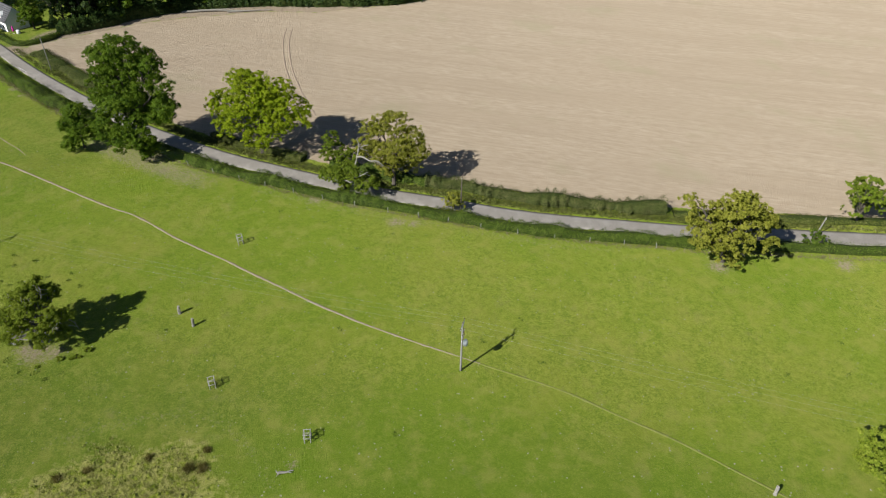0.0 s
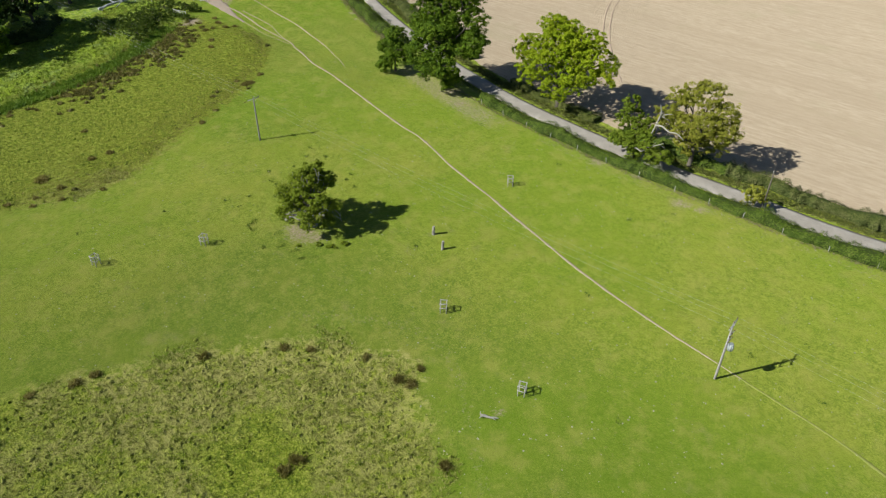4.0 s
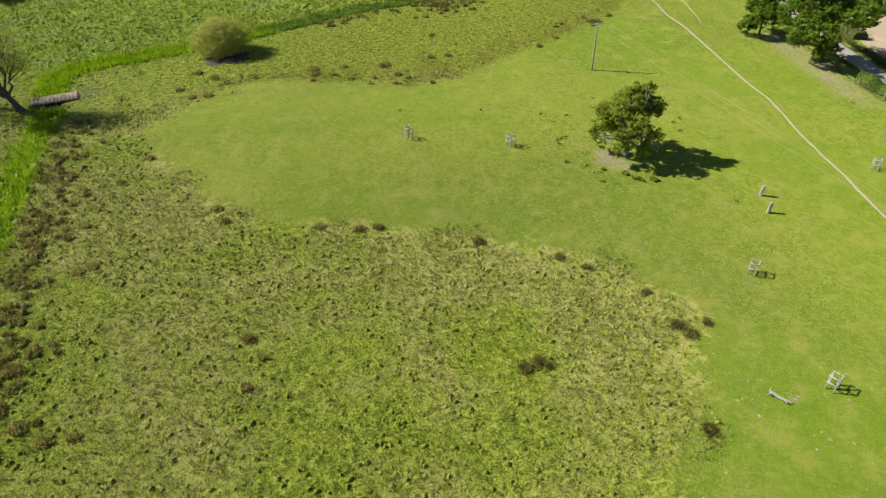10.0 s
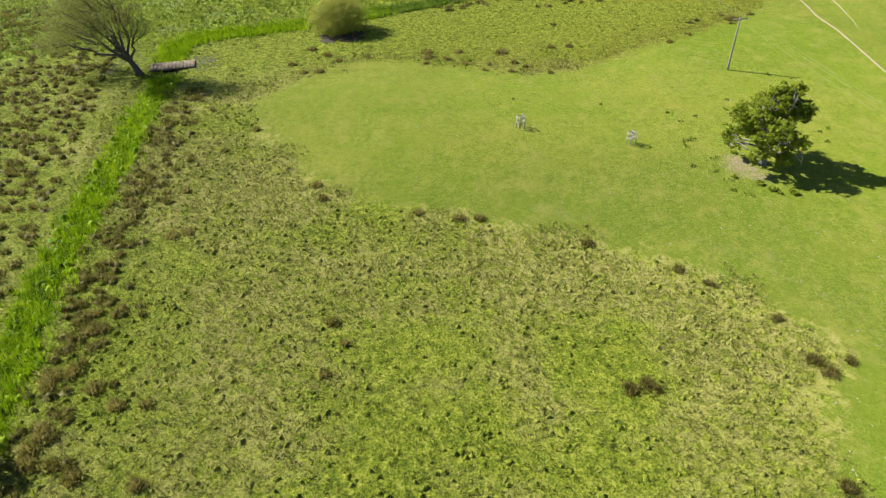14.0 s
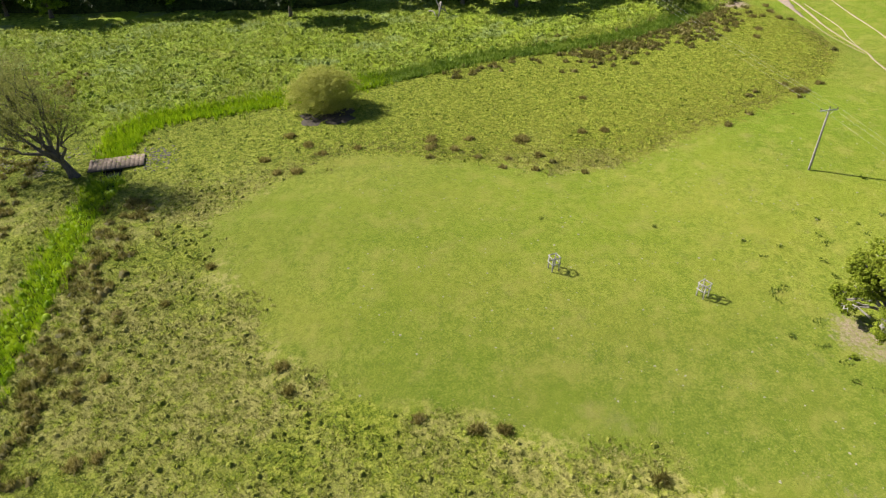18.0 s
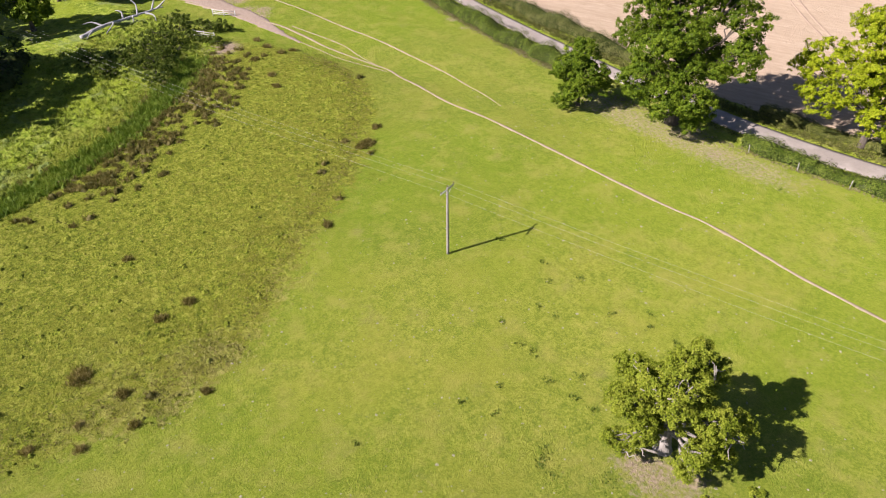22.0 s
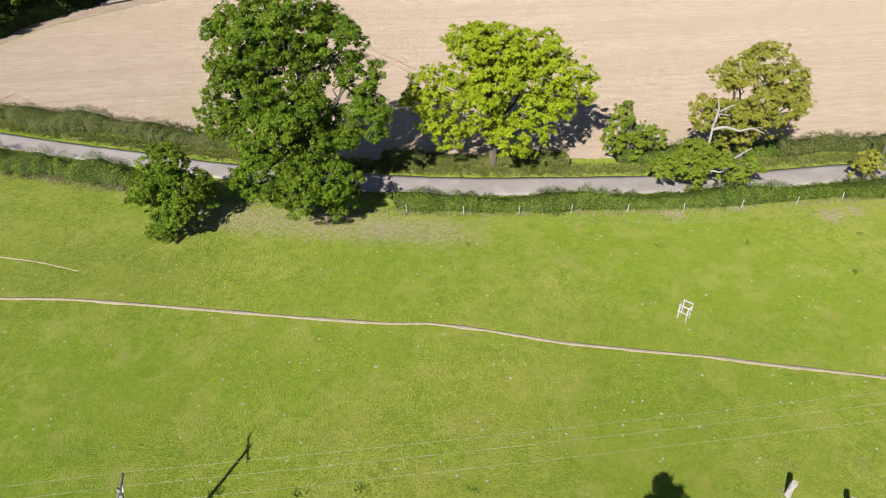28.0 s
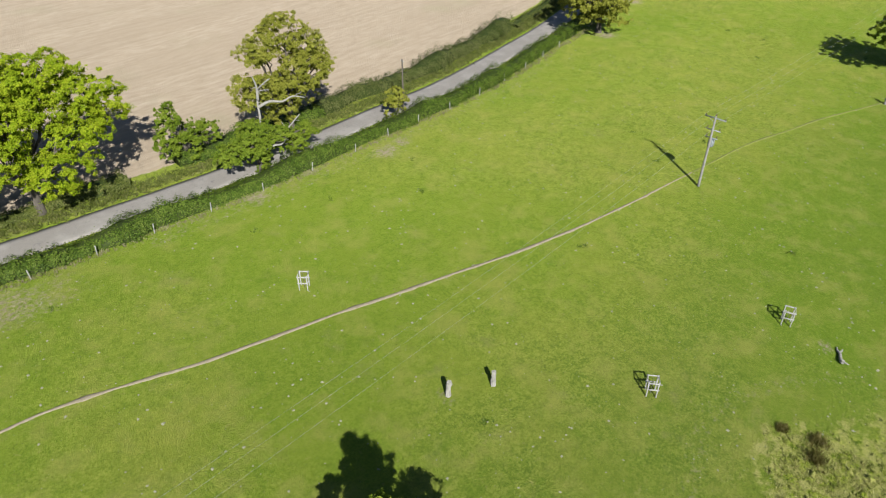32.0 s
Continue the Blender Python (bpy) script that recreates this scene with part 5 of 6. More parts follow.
def fallen(x, y, turn, lines, label, name="fallen_branch", r=0.22, mat=None):
    rng = np.random.default_rng(int(abs(x * 7)))
    b = Bag()
    for n, p in enumerate(lines):
        r1 = r if n == 0 else r * 0.5
        f = flow(p, 0.4)
        f[:, 2] += rng.normal(size=len(f)) * 0.03
        tube(b, f, np.linspace(r1, r1 * 0.3, len(f)), 8)
    ob = new(name, b.mesh(name, mat or M_DEAD, True))
    ob.matrix_basis = pose(x, y, on(x, y), 0, 0, turn)
    return tagged(ob, label, "fallen wood")


fallen(-17.4, -22.0, 38, [[(-1.0, 0.1, 0.30), (-0.6, 0.16, 0.22), (0.1, -0.08, 0.17), (0.6, -0.02, 0.15), (1.0, -0.12, 0.13)], [(-0.9, 0.1, 0.28), (-1.1, 0.25, 0.5), (-1.05, 0.4, 0.72)], [(-0.9, 0.1, 0.28), (-1.25, -0.3, 0.32)], [(0.3, -0.05, 0.2), (0.45, -0.35, 0.3), (0.7, -0.45, 0.24)]], "bleached fallen branch lying in short grass", r=0.2)
fallen(-170.8, -30.7, 15, [[(-1.6, 0.6, 0.2), (-0.9, 0.3, 1.9), (0.3, 0, 2.5), (1.5, -1.0, 1.3), (1.9, -1.5, 0.2)], [(-0.2, 0.1, 2.4), (-0.5, 1.2, 1.2), (-0.9, 1.7, 0.2)], [(0.9, -0.6, 1.8), (1.1, 0.6, 1.0), (1.3, 1.0, 0.2)], [(-2.8, -1.4, 0.2), (-1, -1.2, 0.5), (1.6, -2.0, 0.3)], [(-1.3, 0.5, 1.1), (-2.4, 0.2, 2.2), (-2.8, 0.4, 3.0)]], "grey dead tree stump with arching broken limbs", "dead_tree", 0.3, M_OLDBARK)
fallen(-182.6, 28.0, 78, [[(-9, -1.2, 0.4), (-4, 0.2, 0.9), (1, 0.5, 1.1), (6, 0.6, 1.4), (8.4, 0.4, 1.6)], [(6, 0.6, 1.4), (7.4, 1.8, 2.8), (7.8, 2.2, 4.2)], [(7, 0.5, 1.5), (8.6, -0.6, 3.0), (8.8, -0.9, 3.8)], [(3, 0.5, 1.2), (3.8, 2.2, 2.6), (3.4, 3.2, 3.4)], [(-2, 0.3, 1), (-3, -2.0, 1.4), (-5, -3.2, 0.6)],
         [(-4, 0.2, 0.9), (-5.4, 1.8, 1.6), (-7.0, 2.4, 1.4)], [(0, 0.4, 1), (0.6, 2.0, 2.0), (0, 3.2, 2.2)], [(2, 0.5, 1.1), (1.4, -1.4, 1.8), (0.6, -2.8, 1.2)], [(-6.5, -0.5, 0.6), (-7.5, -2.2, 1.0), (-8.6, -2.8, 0.4)], [(4.6, 0.6, 1.2), (5.4, -1.4, 1.0), (5.0, -2.8, 0.3)]], "long bleached fallen tree with bare branches", "fallen_tree", 0.42, M_BONE)
fallen(-108, 132.2, 22, [[(-14, 0, 0.3), (-5, 0.6, 0.5), (5, -0.3, 0.4), (14, 0.4, 0.3)], [(-9, 1.2, 0.4), (2, 1.0, 0.8)], [(0, -0.8, 0.3), (12, -0.6, 0.6)]], "line of grey felled trunks along the field edge", "felled_trunk", 0.35)

# ---- bridge ----
br = thing("plank_bridge", -116.2, -88.4, on(-113, -85) - 0.45, "timber plank bridge over the narrow stream", "bridge", turn=4)
for n in range(12):
    b = Bag()
    bar(b, (-1.7, -3.35 + 0.61 * n, 0.62), (1.7, -3.35 + 0.61 * n, 0.62 + 0.01 * (n % 3)), 0.604, 0.10, 0.03)
    part("plank", b.mesh("plank", M_DECK), M_DECK, br)
for s in (-1.3, 1.3):
    b = Bag()
    bar(b, (s, -3.8, 0.42), (s, 3.8, 0.42), 0.3, 0.30)
    part("beam", b.mesh("beam", M_BARK), M_BARK, br)
for s in (-1, 1):
    b = Bag()
    bar(b, (-1.5, s * 3.6, 0.0), (1.5, s * 3.6, 0.0), 0.4, 0.7)
    part("abutment", b.mesh("abutment", M_PEBBLE), M_PEBBLE, br)

rg0 = np.random.default_rng(8)
p = np.concatenate([rg0.normal(size=(200, 2)) * (1.9, 1.3) + (-117, -83.4), rg0.normal(size=(160, 2)) * (1.6, 2.6) + (-119.5, -99), rg0.normal(size=(90, 2)) * (1.2, 2.0) + (-118.5, -105)])
sv, sf = [], []
for n, (sx, sy) in enumerate(p):
    r = rg0.uniform(0.06, 0.24)
    a = np.linspace(0, 2 * np.pi, 6, endpoint=False) + rg0.uniform(0, 6)
    rr = r * rg0.uniform(0.7, 1.3, 6)
    z0 = on(sx, sy)
    sv += [(sx + c0, sy + s0, z0 - 0.03) for c0, s0 in zip(np.cos(a) * rr, np.sin(a) * rr)] + [(sx + 0.6 * c0, sy + 0.6 * s0, z0 + r * rg0.uniform(0.2, 0.45)) for c0, s0 in zip(np.cos(a) * rr, np.sin(a) * rr)]
    o = 12 * n
    sf += [(o + q, o + (q + 1) % 6, o + 6 + (q + 1) % 6, o + 6 + q) for q in range(6)] + [(o + 6, o + 7, o + 8, o + 9), (o + 6, o + 9, o + 10, o + 11)]
tagged(new("bank_stones", mesh_of("bank_stones", np.array(sv), np.array(sf), M_PEBBLE)), "loose grey stones on the bank at the bridge ends", "stones", kind="stuff")

# ---- gates by the farm track ----
def gate(x, y, turn, length, label):
    root = thing("field_gate", x, y, on(x, y), label, "gate", turn=turn)
    for zz in (0.35, 0.7, 1.1):
        b = Bag()
        bar(b, (-length / 2, 0, zz), (length / 2, 0, zz), 0.06, 0.12)
        part("rail", b.mesh("rail", M_GATE), M_GATE, root)
    for s in (-0.5, 0, 0.5):
        b = Bag()
        bar(b, (s * length, 0, -0.2), (s * length, 0, 1.3), 0.13, 0.13)
        part("post", b.mesh("post", M_GATE), M_GATE, root)


gate(-172.3, 43.6, 20, 5.0, "white painted rail fence beside the gravel track")
gate(-164.5, 31.9, 13, 4.6, "short white painted rail fence by the stream")

# ---- cottage ----
def cottage(x, y, turn):
    root = thing("cottage", x, y, on(x, y), "white rendered cottage with a dark slate roof", "house", turn=turn)
    L, W, H, R = 13.0, 6.5, 3.0, 3.6
    bm = bmesh.new()
    vs = [bm.verts.new(p) for p in ((-L / 2, -W / 2, -0.3), (L / 2, -W / 2, -0.3), (L / 2, W / 2, -0.3), (-L / 2, W / 2, -0.3), (-L / 2, -W / 2, H), (L / 2, -W / 2, H), (L / 2, W / 2, H), (-L / 2, W / 2, H), (-L / 2, 0, H + R), (L / 2, 0, H + R))]
    for f in ((0, 1, 5, 4), (2, 3, 7, 6), (1, 2, 6, 9, 5), (3, 0, 4, 8, 7), (3, 2, 1, 0), (4, 5, 9, 8), (6, 7, 8, 9)):
        bm.faces.new([vs[i] for i in f])
    part("wall", bm, M_WHITE, root)
    for s in (-1, 1):
        b = Bag()
        k = math.hypot(W / 2, R)
        for r in range(9):
            f0, f1 = r / 9, (r + 1.15) / 9
            y0, z0 = s * (W / 2 + 0.35) * (1 - f0), H - 0.25 + (R + 0.35) * f0
            y1, z1 = s * (W / 2 + 0.35) * (1 - min(1, f1)), H - 0.25 + (R + 0.35) * min(1, f1)
            v = [(-L / 2 - 0.3, y0, z0 + 0.12), (L / 2 + 0.3, y0, z0 + 0.12), (L / 2 + 0.3, y1, z1 + 0.06), (-L / 2 - 0.3, y1, z1 + 0.06), (-L / 2 - 0.3, y0, z0), (L / 2 + 0.3, y0, z0), (L / 2 + 0.3, y1, z1), (-L / 2 - 0.3, y1, z1)]
            b.add(v, [[0, 1, 2, 3], [4, 7, 6, 5], [0, 4, 5, 1], [1, 5, 6, 2], [2, 6, 7, 3], [3, 7, 4, 0]])
        part("roof", b.mesh("roof", M_SLATE), M_SLATE, root)
    b = Bag()
    bar(b, (-L / 2 + 0.8, 0, H + 1.5), (-L / 2 + 0.8, 0, H + R + 1.2), 0.9, 0.7)
    part("chimney", b.mesh("chimney", M_WHITE), M_WHITE, root)
    for xx in (-1.8, 3.0):
        bm = bmesh.new()
        v = [bm.verts.new(p) for p in ((xx - 0.9, -2.9, 2.9), (xx + 0.9, -2.9, 2.9), (xx + 0.9, -2.9, 4.4), (xx, -2.9, 5.2), (xx - 0.9, -2.9, 4.4), (xx - 0.9, -0.6, 4.4), (xx, -0.4, 5.2), (xx + 0.9, -0.6, 4.4))]
        for f in ((0, 1, 2, 3, 4), (4, 3, 6, 5), (3, 2, 7, 6), (0, 4, 5), (1, 7, 2)):
            bm.faces.new([v[i] for i in f])
        part("dormer", bm, M_WHITE, root)
    for xx, zz in ((-4, 1.3), (0.5, 1.3), (4.5, 1.3)):
        b = Bag()
        bar(b, (xx, -W / 2 - 0.02, zz - 0.55), (xx, -W / 2 - 0.02, zz + 0.55), 0.08, 1.2)
        w_ = part("window", b.mesh("window", M_WHITE), M_WHITE, root)
        for s in (-0.28, 0.28):
            b = Bag()
            bar(b, (xx + s, -W / 2 - 0.07, zz - 0.45), (xx + s, -W / 2 - 0.07, zz + 0.45), 0.03, 0.48)
            part("pane", b.mesh("pane", M_GLASS), M_GLASS, w_)


cottage(-165.0, 102.5, -24.5)
para = thing("parasol", -157.9, 96.3, on(-157.9, 96.3), "folded magenta garden parasol by the cottage", "parasol")
b = Bag()
tube(b, [(0, 0, 0), (0, 0, 2.4)], 0.03, 8)
part("pole", b.mesh("pole", M_GUARD), M_GUARD, para)
b = Bag()
tube(b, [(0, 0, 0.7), (0, 0, 0.9), (0, 0, 1.6), (0, 0, 2.3), (0, 0, 2.38)], [0.22, 0.34, 0.26, 0.10, 0.02], 9)
part("canopy", b.mesh("canopy", M_MAGENTA), M_MAGENTA, para)
b = Bag()
tube(b, [(0, 0, 0), (0, 0, 0.06), (0, 0, 0.1)], [0.3, 0.3, 0.1], 10)
part("base", b.mesh("base", M_STONE), M_STONE, para)
butt = new("water_tank", None)
butt.matrix_basis = pose(-156.7, 96.8, on(-156.7, 96.8))
tagged(butt, "white plastic water tank on the cottage lawn", "tank")
b = Bag()
tube(b, [(0, 0, 0), (0, 0, 0.1), (0, 0, 1.0), (0, 0, 1.1)], [0.5, 0.55, 0.55, 0.48], 16)
part("body", b.mesh("body", M_WHITE), M_WHITE, butt)
b = Bag()
tube(b, [(0, 0, 1.09), (0, 0, 1.2)], [0.22, 0.2], 12)
part("lid", b.mesh("lid", M_TANK), M_TANK, butt)

# ---- ground cover ----
def scatter(rng, n, x0, x1, y0, y1, keep):
    p = np.column_stack([rng.uniform(x0, x1, n), rng.uniform(y0, y1, n)])
    return p[keep(p)]


def cover(name, rng, xy, hgt, rad, count, width, mat, label, category="grass", bend=1.0):
    base = np.column_stack([xy, height(xy)])
    v, t = blades(rng, base, hgt, rad, count, width, bend)
    tagged(new(name, mesh_of(name, v, t, mat)), label, category, kind="stuff")


def hummocks(name, rng, xy, mat, label, big=1.0, tall=1.0, herbs=0.0):
    """Uneven rounded mounds of matted grass."""
    n, k = len(xy), 8
    a = np.linspace(0, 2 * np.pi, k, endpoint=False)[None] + rng.uniform(0, 6, (n, 1))
    r = big * rng.uniform(0.2, 0.5, (n, 1)) * rng.uniform(0.6, 1.4, (n, k))
    h = big * tall * rng.uniform(0.1, 1.0, (n, 1)) ** 1.5 * 0.30 + 0.05
    base = np.column_stack([xy, height(xy)])
    rings = []
    for f, up in ((1.0, -0.10), (0.68, 0.45), (0.34, 0.86)):
        j = rng.uniform(0.82, 1.18, (n, k))
        rings.append(base[:, None] + np.stack([np.cos(a) * r * f * j, np.sin(a) * r * f * j, h * up * j + 0 * a], -1))
    top = base + np.column_stack([rng.normal(size=(n, 2)) * 0.05, h[:, 0]])
    v = np.concatenate(rings + [top[:, None]], 1).reshape(-1, 3)
    s = np.arange(k)
    e = (s + 1) % k
    t = [np.stack([s, e, s + k], -1), np.stack([e, e + k, s + k], -1), np.stack([s + k, e + k, s + 2 * k], -1), np.stack([e + k, e + 2 * k, s + 2 * k], -1), np.stack([s + 2 * k, e + 2 * k, np.full(k, 3 * k)], -1)]
    t = np.concatenate(t)[None] + (3 * k + 1) * np.arange(n)[:, None, None]
    me = mesh_of(name, v, t.reshape(-1, 3), mat, True)
    if mat == M_GROUND:
        grown = me.color_attributes.new("zone", "FLOAT_COLOR", "POINT")
        grown.data.foreach_set("color", np.tile((1.0, 0.0, 0.0, 1.0), len(v)).astype(np.float32))
        for key, val in (("straw", straw(xy)), ("herb", np.full(n, herbs))):
            me.attributes.new(key, "FLOAT", "POINT").data.foreach_set("value", np.repeat(val, 3 * k + 1).astype(np.float32))
    tagged(new(name, me), label, "grass", kind="stuff")


rg = np.random.default_rng(77)
frayed = lambda p: p + np.column_stack([2.0 * np.sin(p[:, 1] * 0.45) + 1.3 * np.sin(p[:, 0] * 0.9), 2.0 * np.sin(p[:, 0] * 0.5 + 1) + 1.3 * np.sin(p[:, 1] * 1.1)]) + np.random.default_rng(4).normal(size=p.shape) * 1.1
in_marsh = lambda p: inside(frayed(p), MARSH) & (np.minimum(away(p, STREAM_W), away(p, STREAM_N)) > 2.4)
south = lambda p: in_marsh(p) & (p[:, 0] > -104 + 7 * np.sin(p[:, 1] * 0.35) + 4 * np.sin(p[:, 1] * 0.9))
p = scatter(rg, 120000, -114, 14, -97, -20, south)
dry_p = straw(p) > rg.uniform(0.05, 0.95, len(p))
hgt = rg.uniform(0.0, 1.0, len(p)) ** 2 * 0.20 + 0.06
wid = rg.uniform(0.08, 0.24, len(p))
cover("tussock_grass", rg, p[~dry_p], hgt[~dry_p], wid[~dry_p], 7, 0.032, M_TUSSOCK, "rough tussocky green grass over the wet meadow", bend=1.2)
cover("straw_grass", rg, p[dry_p], hgt[dry_p] * 1.5 + 0.05, wid[dry_p] * 1.3, 8, 0.030, M_STRAWY, "pale straw-coloured grass over the wet meadow", bend=1.2)
p = scatter(rg, 15000, -114, 14, -97, -20, south)
patch = np.array([noise.noise((x * 0.11, y * 0.11, 3.0)) for x, y in p])
p = p[patch + rg.uniform(-0.5, 0.5, len(p)) > -0.15]
hummocks("tussock_mounds", rg, p[::2], M_GROUND, "matted tussock stools in the wet meadow", 0.8, 1.15)
k = np.repeat(np.arange(len(p)), 2)
q = p[k] + rg.normal(size=(len(k), 2)) * 0.15
cover("tall_tussocks", rg, q, rg.uniform(0.16, 0.42, len(q)), rg.uniform(0.10, 0.26, len(q)), 9, 0.026, M_TUSSOCK_DARK, "taller shaggy tussocks standing in the wet meadow", bend=1.0)
north = lambda p: in_marsh(p) & ~south(p) | (in_marsh(p) & (p[:, 1] < -97))
p = scatter(rg, 80000, -152, 40, -130, 44, north)
cover("meadow_grass", rg, p, rg.uniform(0.0, 1.0, len(p)) ** 2 * 0.28 + 0.05, rg.uniform(0.10, 0.26, len(p)), 7, 0.034, M_MEADOW, "bright low meadow grass beside the stream", bend=1.3)
p = scatter(rg, 20000, -150, 40, -130, 44, north)
hummocks("meadow_mounds", rg, p[::4], M_GROUND, "low uneven mounds of meadow grass", 0.9, 0.8)
cover("meadow_tufts", rg, p, rg.uniform(0.12, 0.30, len(p)), rg.uniform(0.12, 0.28, len(p)), 8, 0.036, M_MEADOW, "shaggy meadow grass tufts beside the stream", bend=1.1)
p = scatter(rg, 24000, -182, -126, -150, 34, lambda p: inside(p, MARSH) & (p[:, 0] < -133.5 - 0.255 * (p[:, 1] + 66)) & (away(p, STREAM_N) > 1.6))
hummocks("herb_mounds", rg, p[::7], M_GROUND, "matted mounds of herbs beyond the stream", 1.6, 1.0, 1.0)
cover("tall_herbs", rg, p, rg.uniform(0.3, 0.8, len(p)), rg.uniform(0.3, 0.7, len(p)), 8, 0.06, M_HERB, "tall mixed herbs and sedge beyond the stream")


def along(rng, line, n, spread):
    i = rng.uniform(0, len(line) - 1.001, n)
    k = i.astype(int)
    q = line[k] + (line[k + 1] - line[k]) * (i - k)[:, None]
    return q + rng.normal(size=(n, 2)) * spread


p = along(rg, STREAM_W[STREAM_W[:, 0] > -113], 8000, 1.15)
cover("reed_bed_west", rg, p, rg.uniform(0.6, 1.3, len(p)), rg.uniform(0.25, 0.6, len(p)), 10, 0.036, M_REED, "bright green reeds filling the stream", "reeds")
hummocks("reed_mass", rg, along(rg, STREAM_W[STREAM_W[:, 0] > -113], 1300, 0.9), M_REED, "thick matted reed growth filling the stream", 1.35, 1.7)
p = along(rg, STREAM_N[:50], 4200, 1.3)
cover("reed_bed_bend", rg, p, rg.uniform(0.6, 1.3, len(p)), rg.uniform(0.2, 0.5, len(p)), 9, 0.05, M_REED, "bright green reeds round the stream's bend", "reeds")
p = along(rg, STREAM_N[46:], 5200, 1.1)
cover("sedge_bed", rg, p, rg.uniform(0.6, 1.25, len(p)), rg.uniform(0.25, 0.6, len(p)), 12, 0.045, M_REED_DARK, "tall dull-green sedge lining the stream", "sedge")
hummocks("sedge_mass", rg, along(rg, STREAM_N[24:], 1000, 0.9), M_REED_DARK, "thick bank of sedge along the stream", 1.3, 1.9)
# rushes in clumps beside the stream and over the southern meadow
c = np.concatenate([along(rg, STREAM_W[(STREAM_W[:, 0] < -20) & (STREAM_W[:, 0] > -105)] + (0, 5.2), 270, 2.1), scatter(rg, 1500, -155, -25, -132, -99, lambda p: away(p, STREAM_W) > 3.0),
                    along(rg, flow([(-138.7, -13), (-141.5, -0.9), (-144, 10.1), (-148.5, 19.2), (-153.9, 26.5)], 1.0), 330, 3.4), along(rg, STREAM_N[60:100] + (5.0, 0), 40, 1.6), along(rg, MARSH_EDGE[(MARSH_EDGE[:, 1] > -50) & (MARSH_EDGE[:, 0] < -95) & (MARSH_EDGE[:, 0] > -140)] + (-3.0, 0), 10, 1.6)])
hummocks("rush_stools", rg, c, M_RUSH, "domed stools of matted rush in the wet meadow", 1.3, 1.3)
k = np.repeat(np.arange(len(c)), 16)
p = c[k] + rg.normal(size=(len(k), 2)) * rg.uniform(0.16, 0.34, (len(c), 1))[k]
cover("rush_clumps", rg, p, rg.uniform(0.35, 0.8, len(p)), rg.uniform(0.12, 0.36, len(p)), 10, 0.03, M_RUSH, "brown-green rush clumps in the wet meadow", "rushes")
rim = MARSH_EDGE[(MARSH_EDGE[:, 1] > -72) & (MARSH_EDGE[:, 0] < -90) & (MARSH_EDGE[:, 0] > -140)]
p = np.concatenate([along(rg, rim + (-2.0, 0), 2600, 1.1), along(rg, rim + (-5.0, 0), 1400, 2.2)])
cover("rim_tufts", rg, p, rg.uniform(0.08, 0.26, len(p)), rg.uniform(0.10, 0.28, len(p)), 7, 0.034, M_RUSH, "low brownish tufts along the dry edge of the wet meadow", bend=1.2)
hummocks("mud_bank", rg, np.array([[-125.4, -57.0], [-124.2, -55.4], [-125.8, -59.2], [-123.4, -57.6], [-124.6, -60.4], [-126.6, -55.4], [-126.4, -61.6]]), M_MUD, "dark trampled mud beside the sallow bush", 4.2, 0.18)
p = scatter(rg, 110000, -150, 70, -75, 62, lambda p: ~inside(p, MARSH) & (away(p, ROAD) > 6.2) & (away(p, FOOTPATH) > 0.5) & (p[:, 1] < np.interp(p[:, 0], ROAD[:, 0], ROAD[:, 1])))
cover("pasture_grass", rg, p, rg.uniform(0.04, 0.11, len(p)), rg.uniform(0.08, 0.25, len(p)), 4, 0.04, M_PASTURE, "short grazed grass tufts over the pasture", bend=1.6)
p = np.concatenate([along(rg, beside(-2.9, -168, 140), 3000, 0.3), along(rg, beside(3.2, -150, 140), 5000, 0.5), along(rg, beside(4.2, -130, 60), 7500, 0.7)])
p = np.concatenate([p, along(rg, beside(-6.0, -165, -98), 1800, 0.6)])
cover("verge_grass", rg, p, rg.uniform(0.15, 0.4, len(p)), rg.uniform(0.15, 0.35, len(p)), 8, 0.05, M_VERGE, "rank verge grass along the lane")
M_STRAW = leafy("dry_grass", (0.130, 0.120, 0.050), (0.215, 0.195, 0.095), (0.320, 0.285, 0.160), 0.5, 0.2)
p = np.concatenate([along(rg, beside(-6.4, -100, 130), 2600, 0.4), along(rg, beside(-6.6, -165, -98), 2600, 0.7)])
cover("dry_grass", rg, p, rg.uniform(0.12, 0.4, len(p)), rg.uniform(0.12, 0.3, len(p)), 8, 0.04, M_STRAW, "pale dry grass along the foot of the hedge")
# nettles and thistles: dark spots in the turf
c = np.concatenate([scatter(rg, 24, -88, -64, -18, 8, lambda p: ~inside(p, MARSH)), scatter(rg, 26, -150, 60, -40, 36, lambda p: ~inside(p, MARSH)), np.array([[-58.5, -16.5], [-56.5, -16.8], [-61, -17], [-55.0, -15.6], [-63.8, -15.5]])])
k = np.repeat(np.arange(len(c)), 6)
p = c[k] + rg.normal(size=(len(k), 2)) * 0.25
cover("thistle_patches", rg, p, rg.uniform(0.12, 0.3, len(p)), rg.uniform(0.12, 0.3, len(p)), 8, 0.06, M_HEDGE, "small dark thistle and nettle clumps in the turf", "weeds")


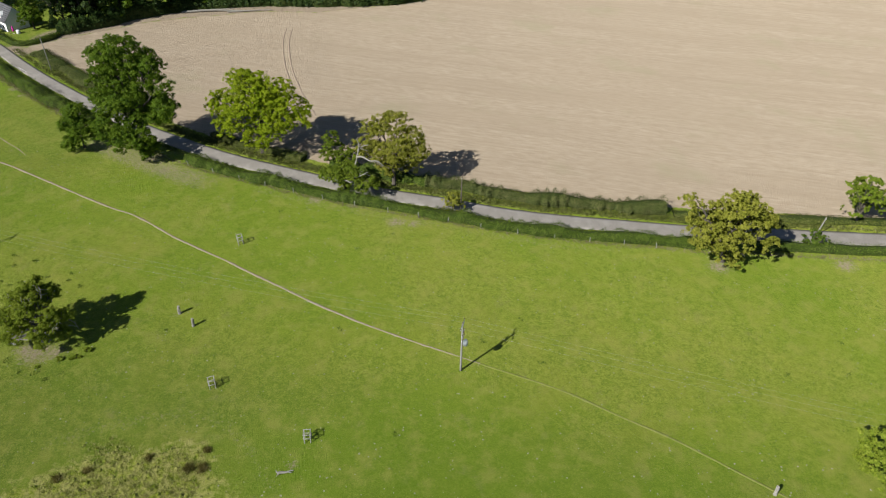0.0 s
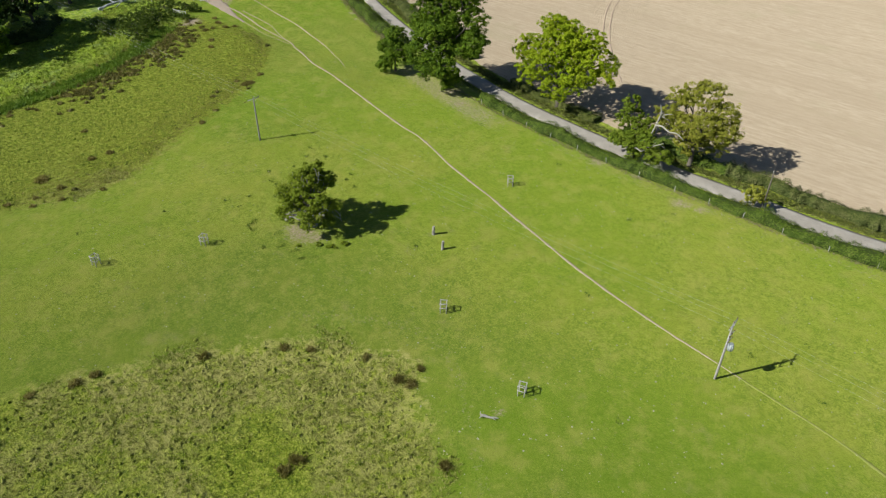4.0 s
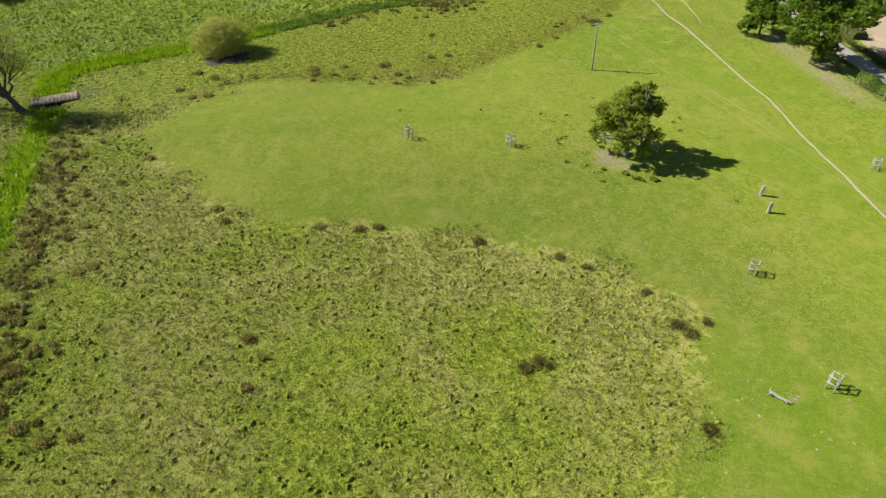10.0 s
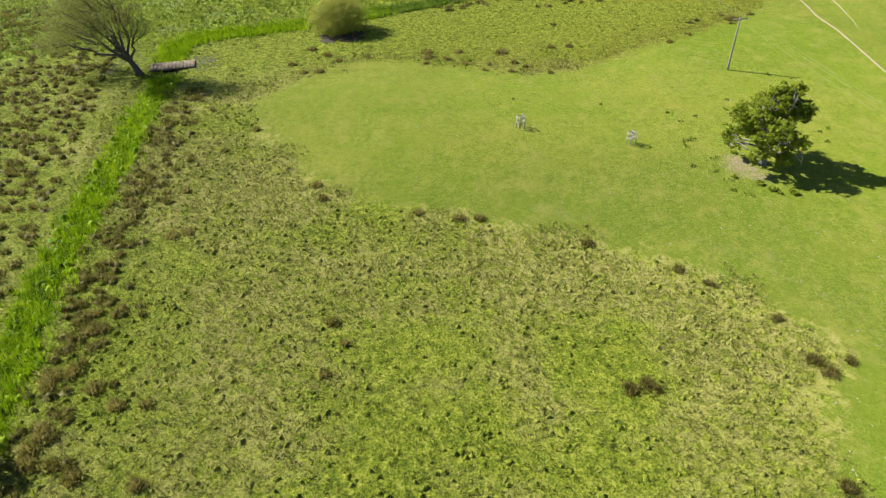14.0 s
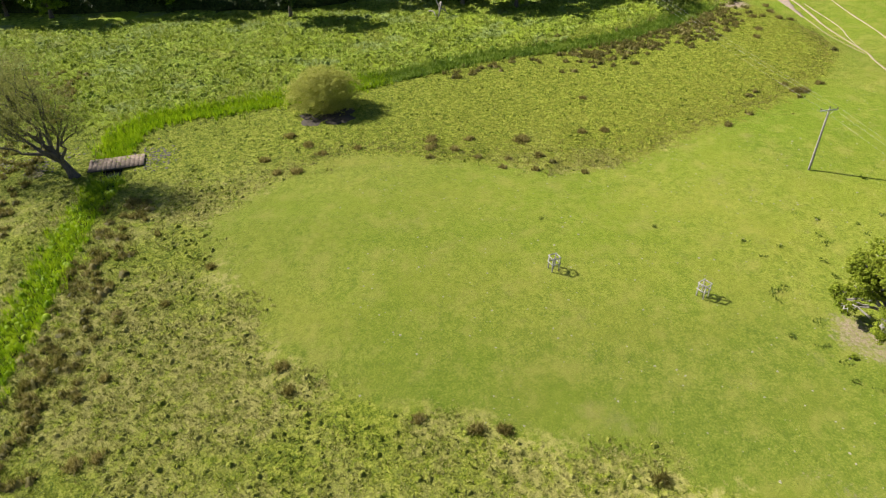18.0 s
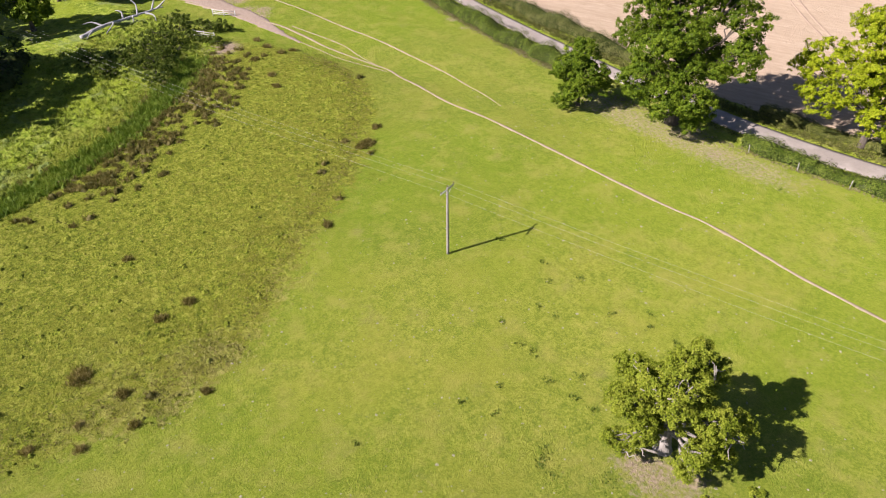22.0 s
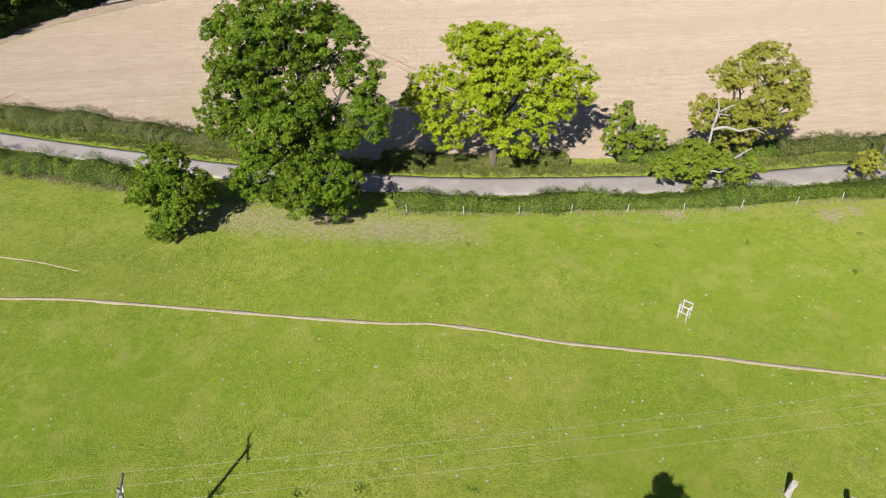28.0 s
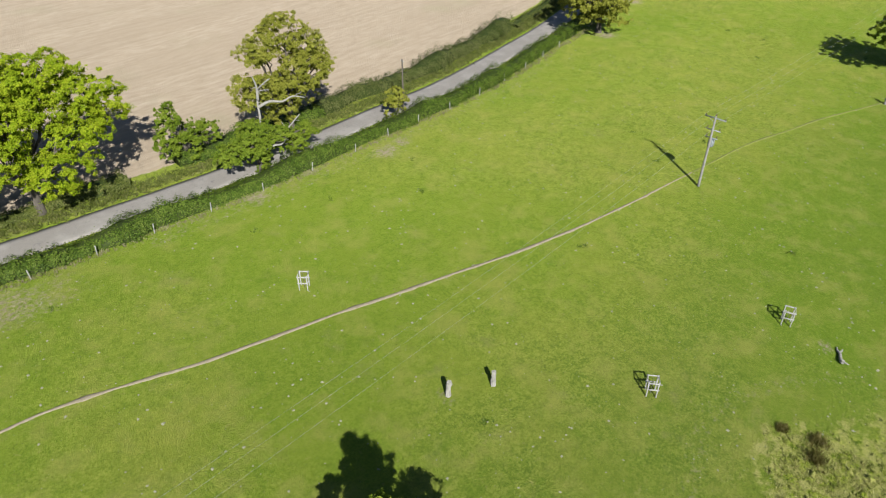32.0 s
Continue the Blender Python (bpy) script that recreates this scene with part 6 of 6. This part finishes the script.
def pale_specks(rng, n):
    """Pale specks of droppings and weeds lying about in the turf, made as small lumps."""
    p = scatter(rng, n, -110, 65, -60, 40, lambda p: ~inside(p, MARSH) & (away(p, ROAD) > 6))
    z = height(p)
    b = Bag()
    base = np.array([(1, 0, 0), (0.3, 0.9, 0), (-0.8, 0.6, 0), (-0.7, -0.7, 0), (0.4, -0.9, 0), (0.1, 0.1, 0.55)])
    tri = np.array([(0, 1, 5), (1, 2, 5), (2, 3, 5), (3, 4, 5), (4, 0, 5)])
    s = rng.uniform(0.2, 1.0, len(p)) ** 4 * 0.13 + 0.022
    v = base[None] * (s[:, None, None] * rng.uniform(0.6, 1.4, (len(p), 6, 1))) + np.column_stack([p, z + 0.005])[:, None]
    b.add(v.reshape(-1, 3), None, (tri[None] + 6 * np.arange(len(p))[:, None, None]).reshape(-1, 3))
    tagged(new("pale_specks", b.mesh("pale_specks", M_SPECK)), "small pale specks of dung and weeds scattered over the turf", "stones", kind="stuff")


pale_specks(rg, 7500)


# ---- single rush clumps that stand out in the meadow ----
def rush_clump(x, y, size, seed):
    rng = np.random.default_rng(seed)
    n = int(60 * size)
    xy = rng.normal(size=(n, 2)) * 0.34 * size
    v, t = blades(rng, np.column_stack([xy, np.zeros(n)]), rng.uniform(0.3, 0.75, n) * (0.6 + 0.4 * size), rng.uniform(0.15, 0.40, n), 12, 0.032)
    ob = new("rush_clump", mesh_of("rush_clump", v, t, M_BLONDE))
    ob.matrix_basis = Matrix.Translation((x, y, on(x, y)))
    tagged(ob, "brown-green rush clump standing in rough grass", "rushes", "single rush clumps")


CLUMPS = [(-110.5, -30.9, 1.5), (-105.2, -30.2, 0.8), (-113.9, -44.0, 1.2), (-111.2, -44.7, 0.9), (-110.2, -41.3, 0.8), (-112.8, -38.4, 0.8), (-106.8, -38.6, 0.6), (-110.3, -21.8, 0.8), (-109.7, -18.5, 0.8), (-121.3, -17.4, 0.6),
          (-113.3, 16.5, 1.3), (-115.3, 20.9, 0.8), (-113.6, 15.3, 1.0), (-105.6, -1.0, 0.7), (-119.4, -64.4, 1.0), (-115.9, -61.8, 1.1), (-112.7, -60.1, 0.8), (-107.7, -63.8, 1.1), (-108.2, -66.4, 0.9), (-112.4, -68.3, 0.8),
          (-102.9, -36.1, 0.5), (-101.1, -31.9, 0.6), (-98.6, -25.9, 0.5), (-113.4, -54.8, 0.7),
          (-44.5, -66.8, 0.9), (-30.3, -41.9, 1.0), (-30.6, -40.2, 0.9), (-29.8, -39.8, 0.7), (-51.7, -37.6, 0.9), (-70.9, -66.7, 0.8), (-67.6, -66.1, 0.7), (-61.9, -55.2, 0.7), (-59.7, -50.6, 0.8), (-59.2, -48.2, 0.8),
          (-45.0, -29.9, 0.7), (-42.0, -27.9, 0.6), (-37.7, -68.1, 0.6), (-41.3, -66.0, 0.5), (-29.7, -24.4, 0.9), (-28.1, -23.9, 0.9), (-28.8, -21.3, 0.6), (-35.5, -24.3, 0.6), (-17.2, -30.2, 0.9), (-83.0, -78.4, 0.6),
          (-37.7, -86.0, 0.9), (-37.3, -83.4, 0.6), (-35.7, -91.2, 1.2), (-34.1, -91.9, 1.1), (-32.3, -90.0, 1.0), (-30.6, -88.0, 1.0), (-32.7, -91.9, 1.0), (-47.9, -89.8, 1.1), (-50.9, -87.4, 0.7), (-63.1, -83.7, 1.0),
          (-63.4, -81.8, 0.8), (-42.6, -90.3, 1.2), (-42.6, -92.0, 1.1), (-40.1, -88.2, 1.1), (-40.9, -92.1, 1.0), (-29.1, -83.2, 0.9), (-88.4, -74.1, 0.6), (-72.9, -82.8, 0.6),
          (-156.5, 37.2, 0.9), (-151.8, 35.2, 1.0), (-147.2, 34.3, 0.9), (-147.3, 37.1, 0.8), (-141.4, 26.1, 0.9), (-137.6, 23.3, 0.9), (-148.6, 29.3, 1.0), (-145.6, 23.7, 0.9)]
for n, (cx, cy, cs) in enumerate(CLUMPS):
    rush_clump(cx, cy, cs, 200 + n)

# ---- nettles beside the lone tree ----
for n, (nx, ny, nr) in enumerate(((-57.2, -13.4, 0.7), (-55.2, -12.6, 0.9), (-54.2, -10.8, 0.8), (-59.2, -15.6, 0.5), (-64.6, -12.4, 0.5))):
    tree("nettle_patch", nx, ny, [(0, 0, 0.18 * nr, 0.55 * nr, 0.2 * nr), (0.6 * nr, 0.3 * nr, 0.15 * nr, 0.4 * nr, 0.16 * nr)], 0.25, 0.03, M_OLIVE, "low leafy nettle patch beside the lone tree", 900, 0.16, 0.3, 300 + n, hollow=0.6, category="weeds", group="nettle patches")
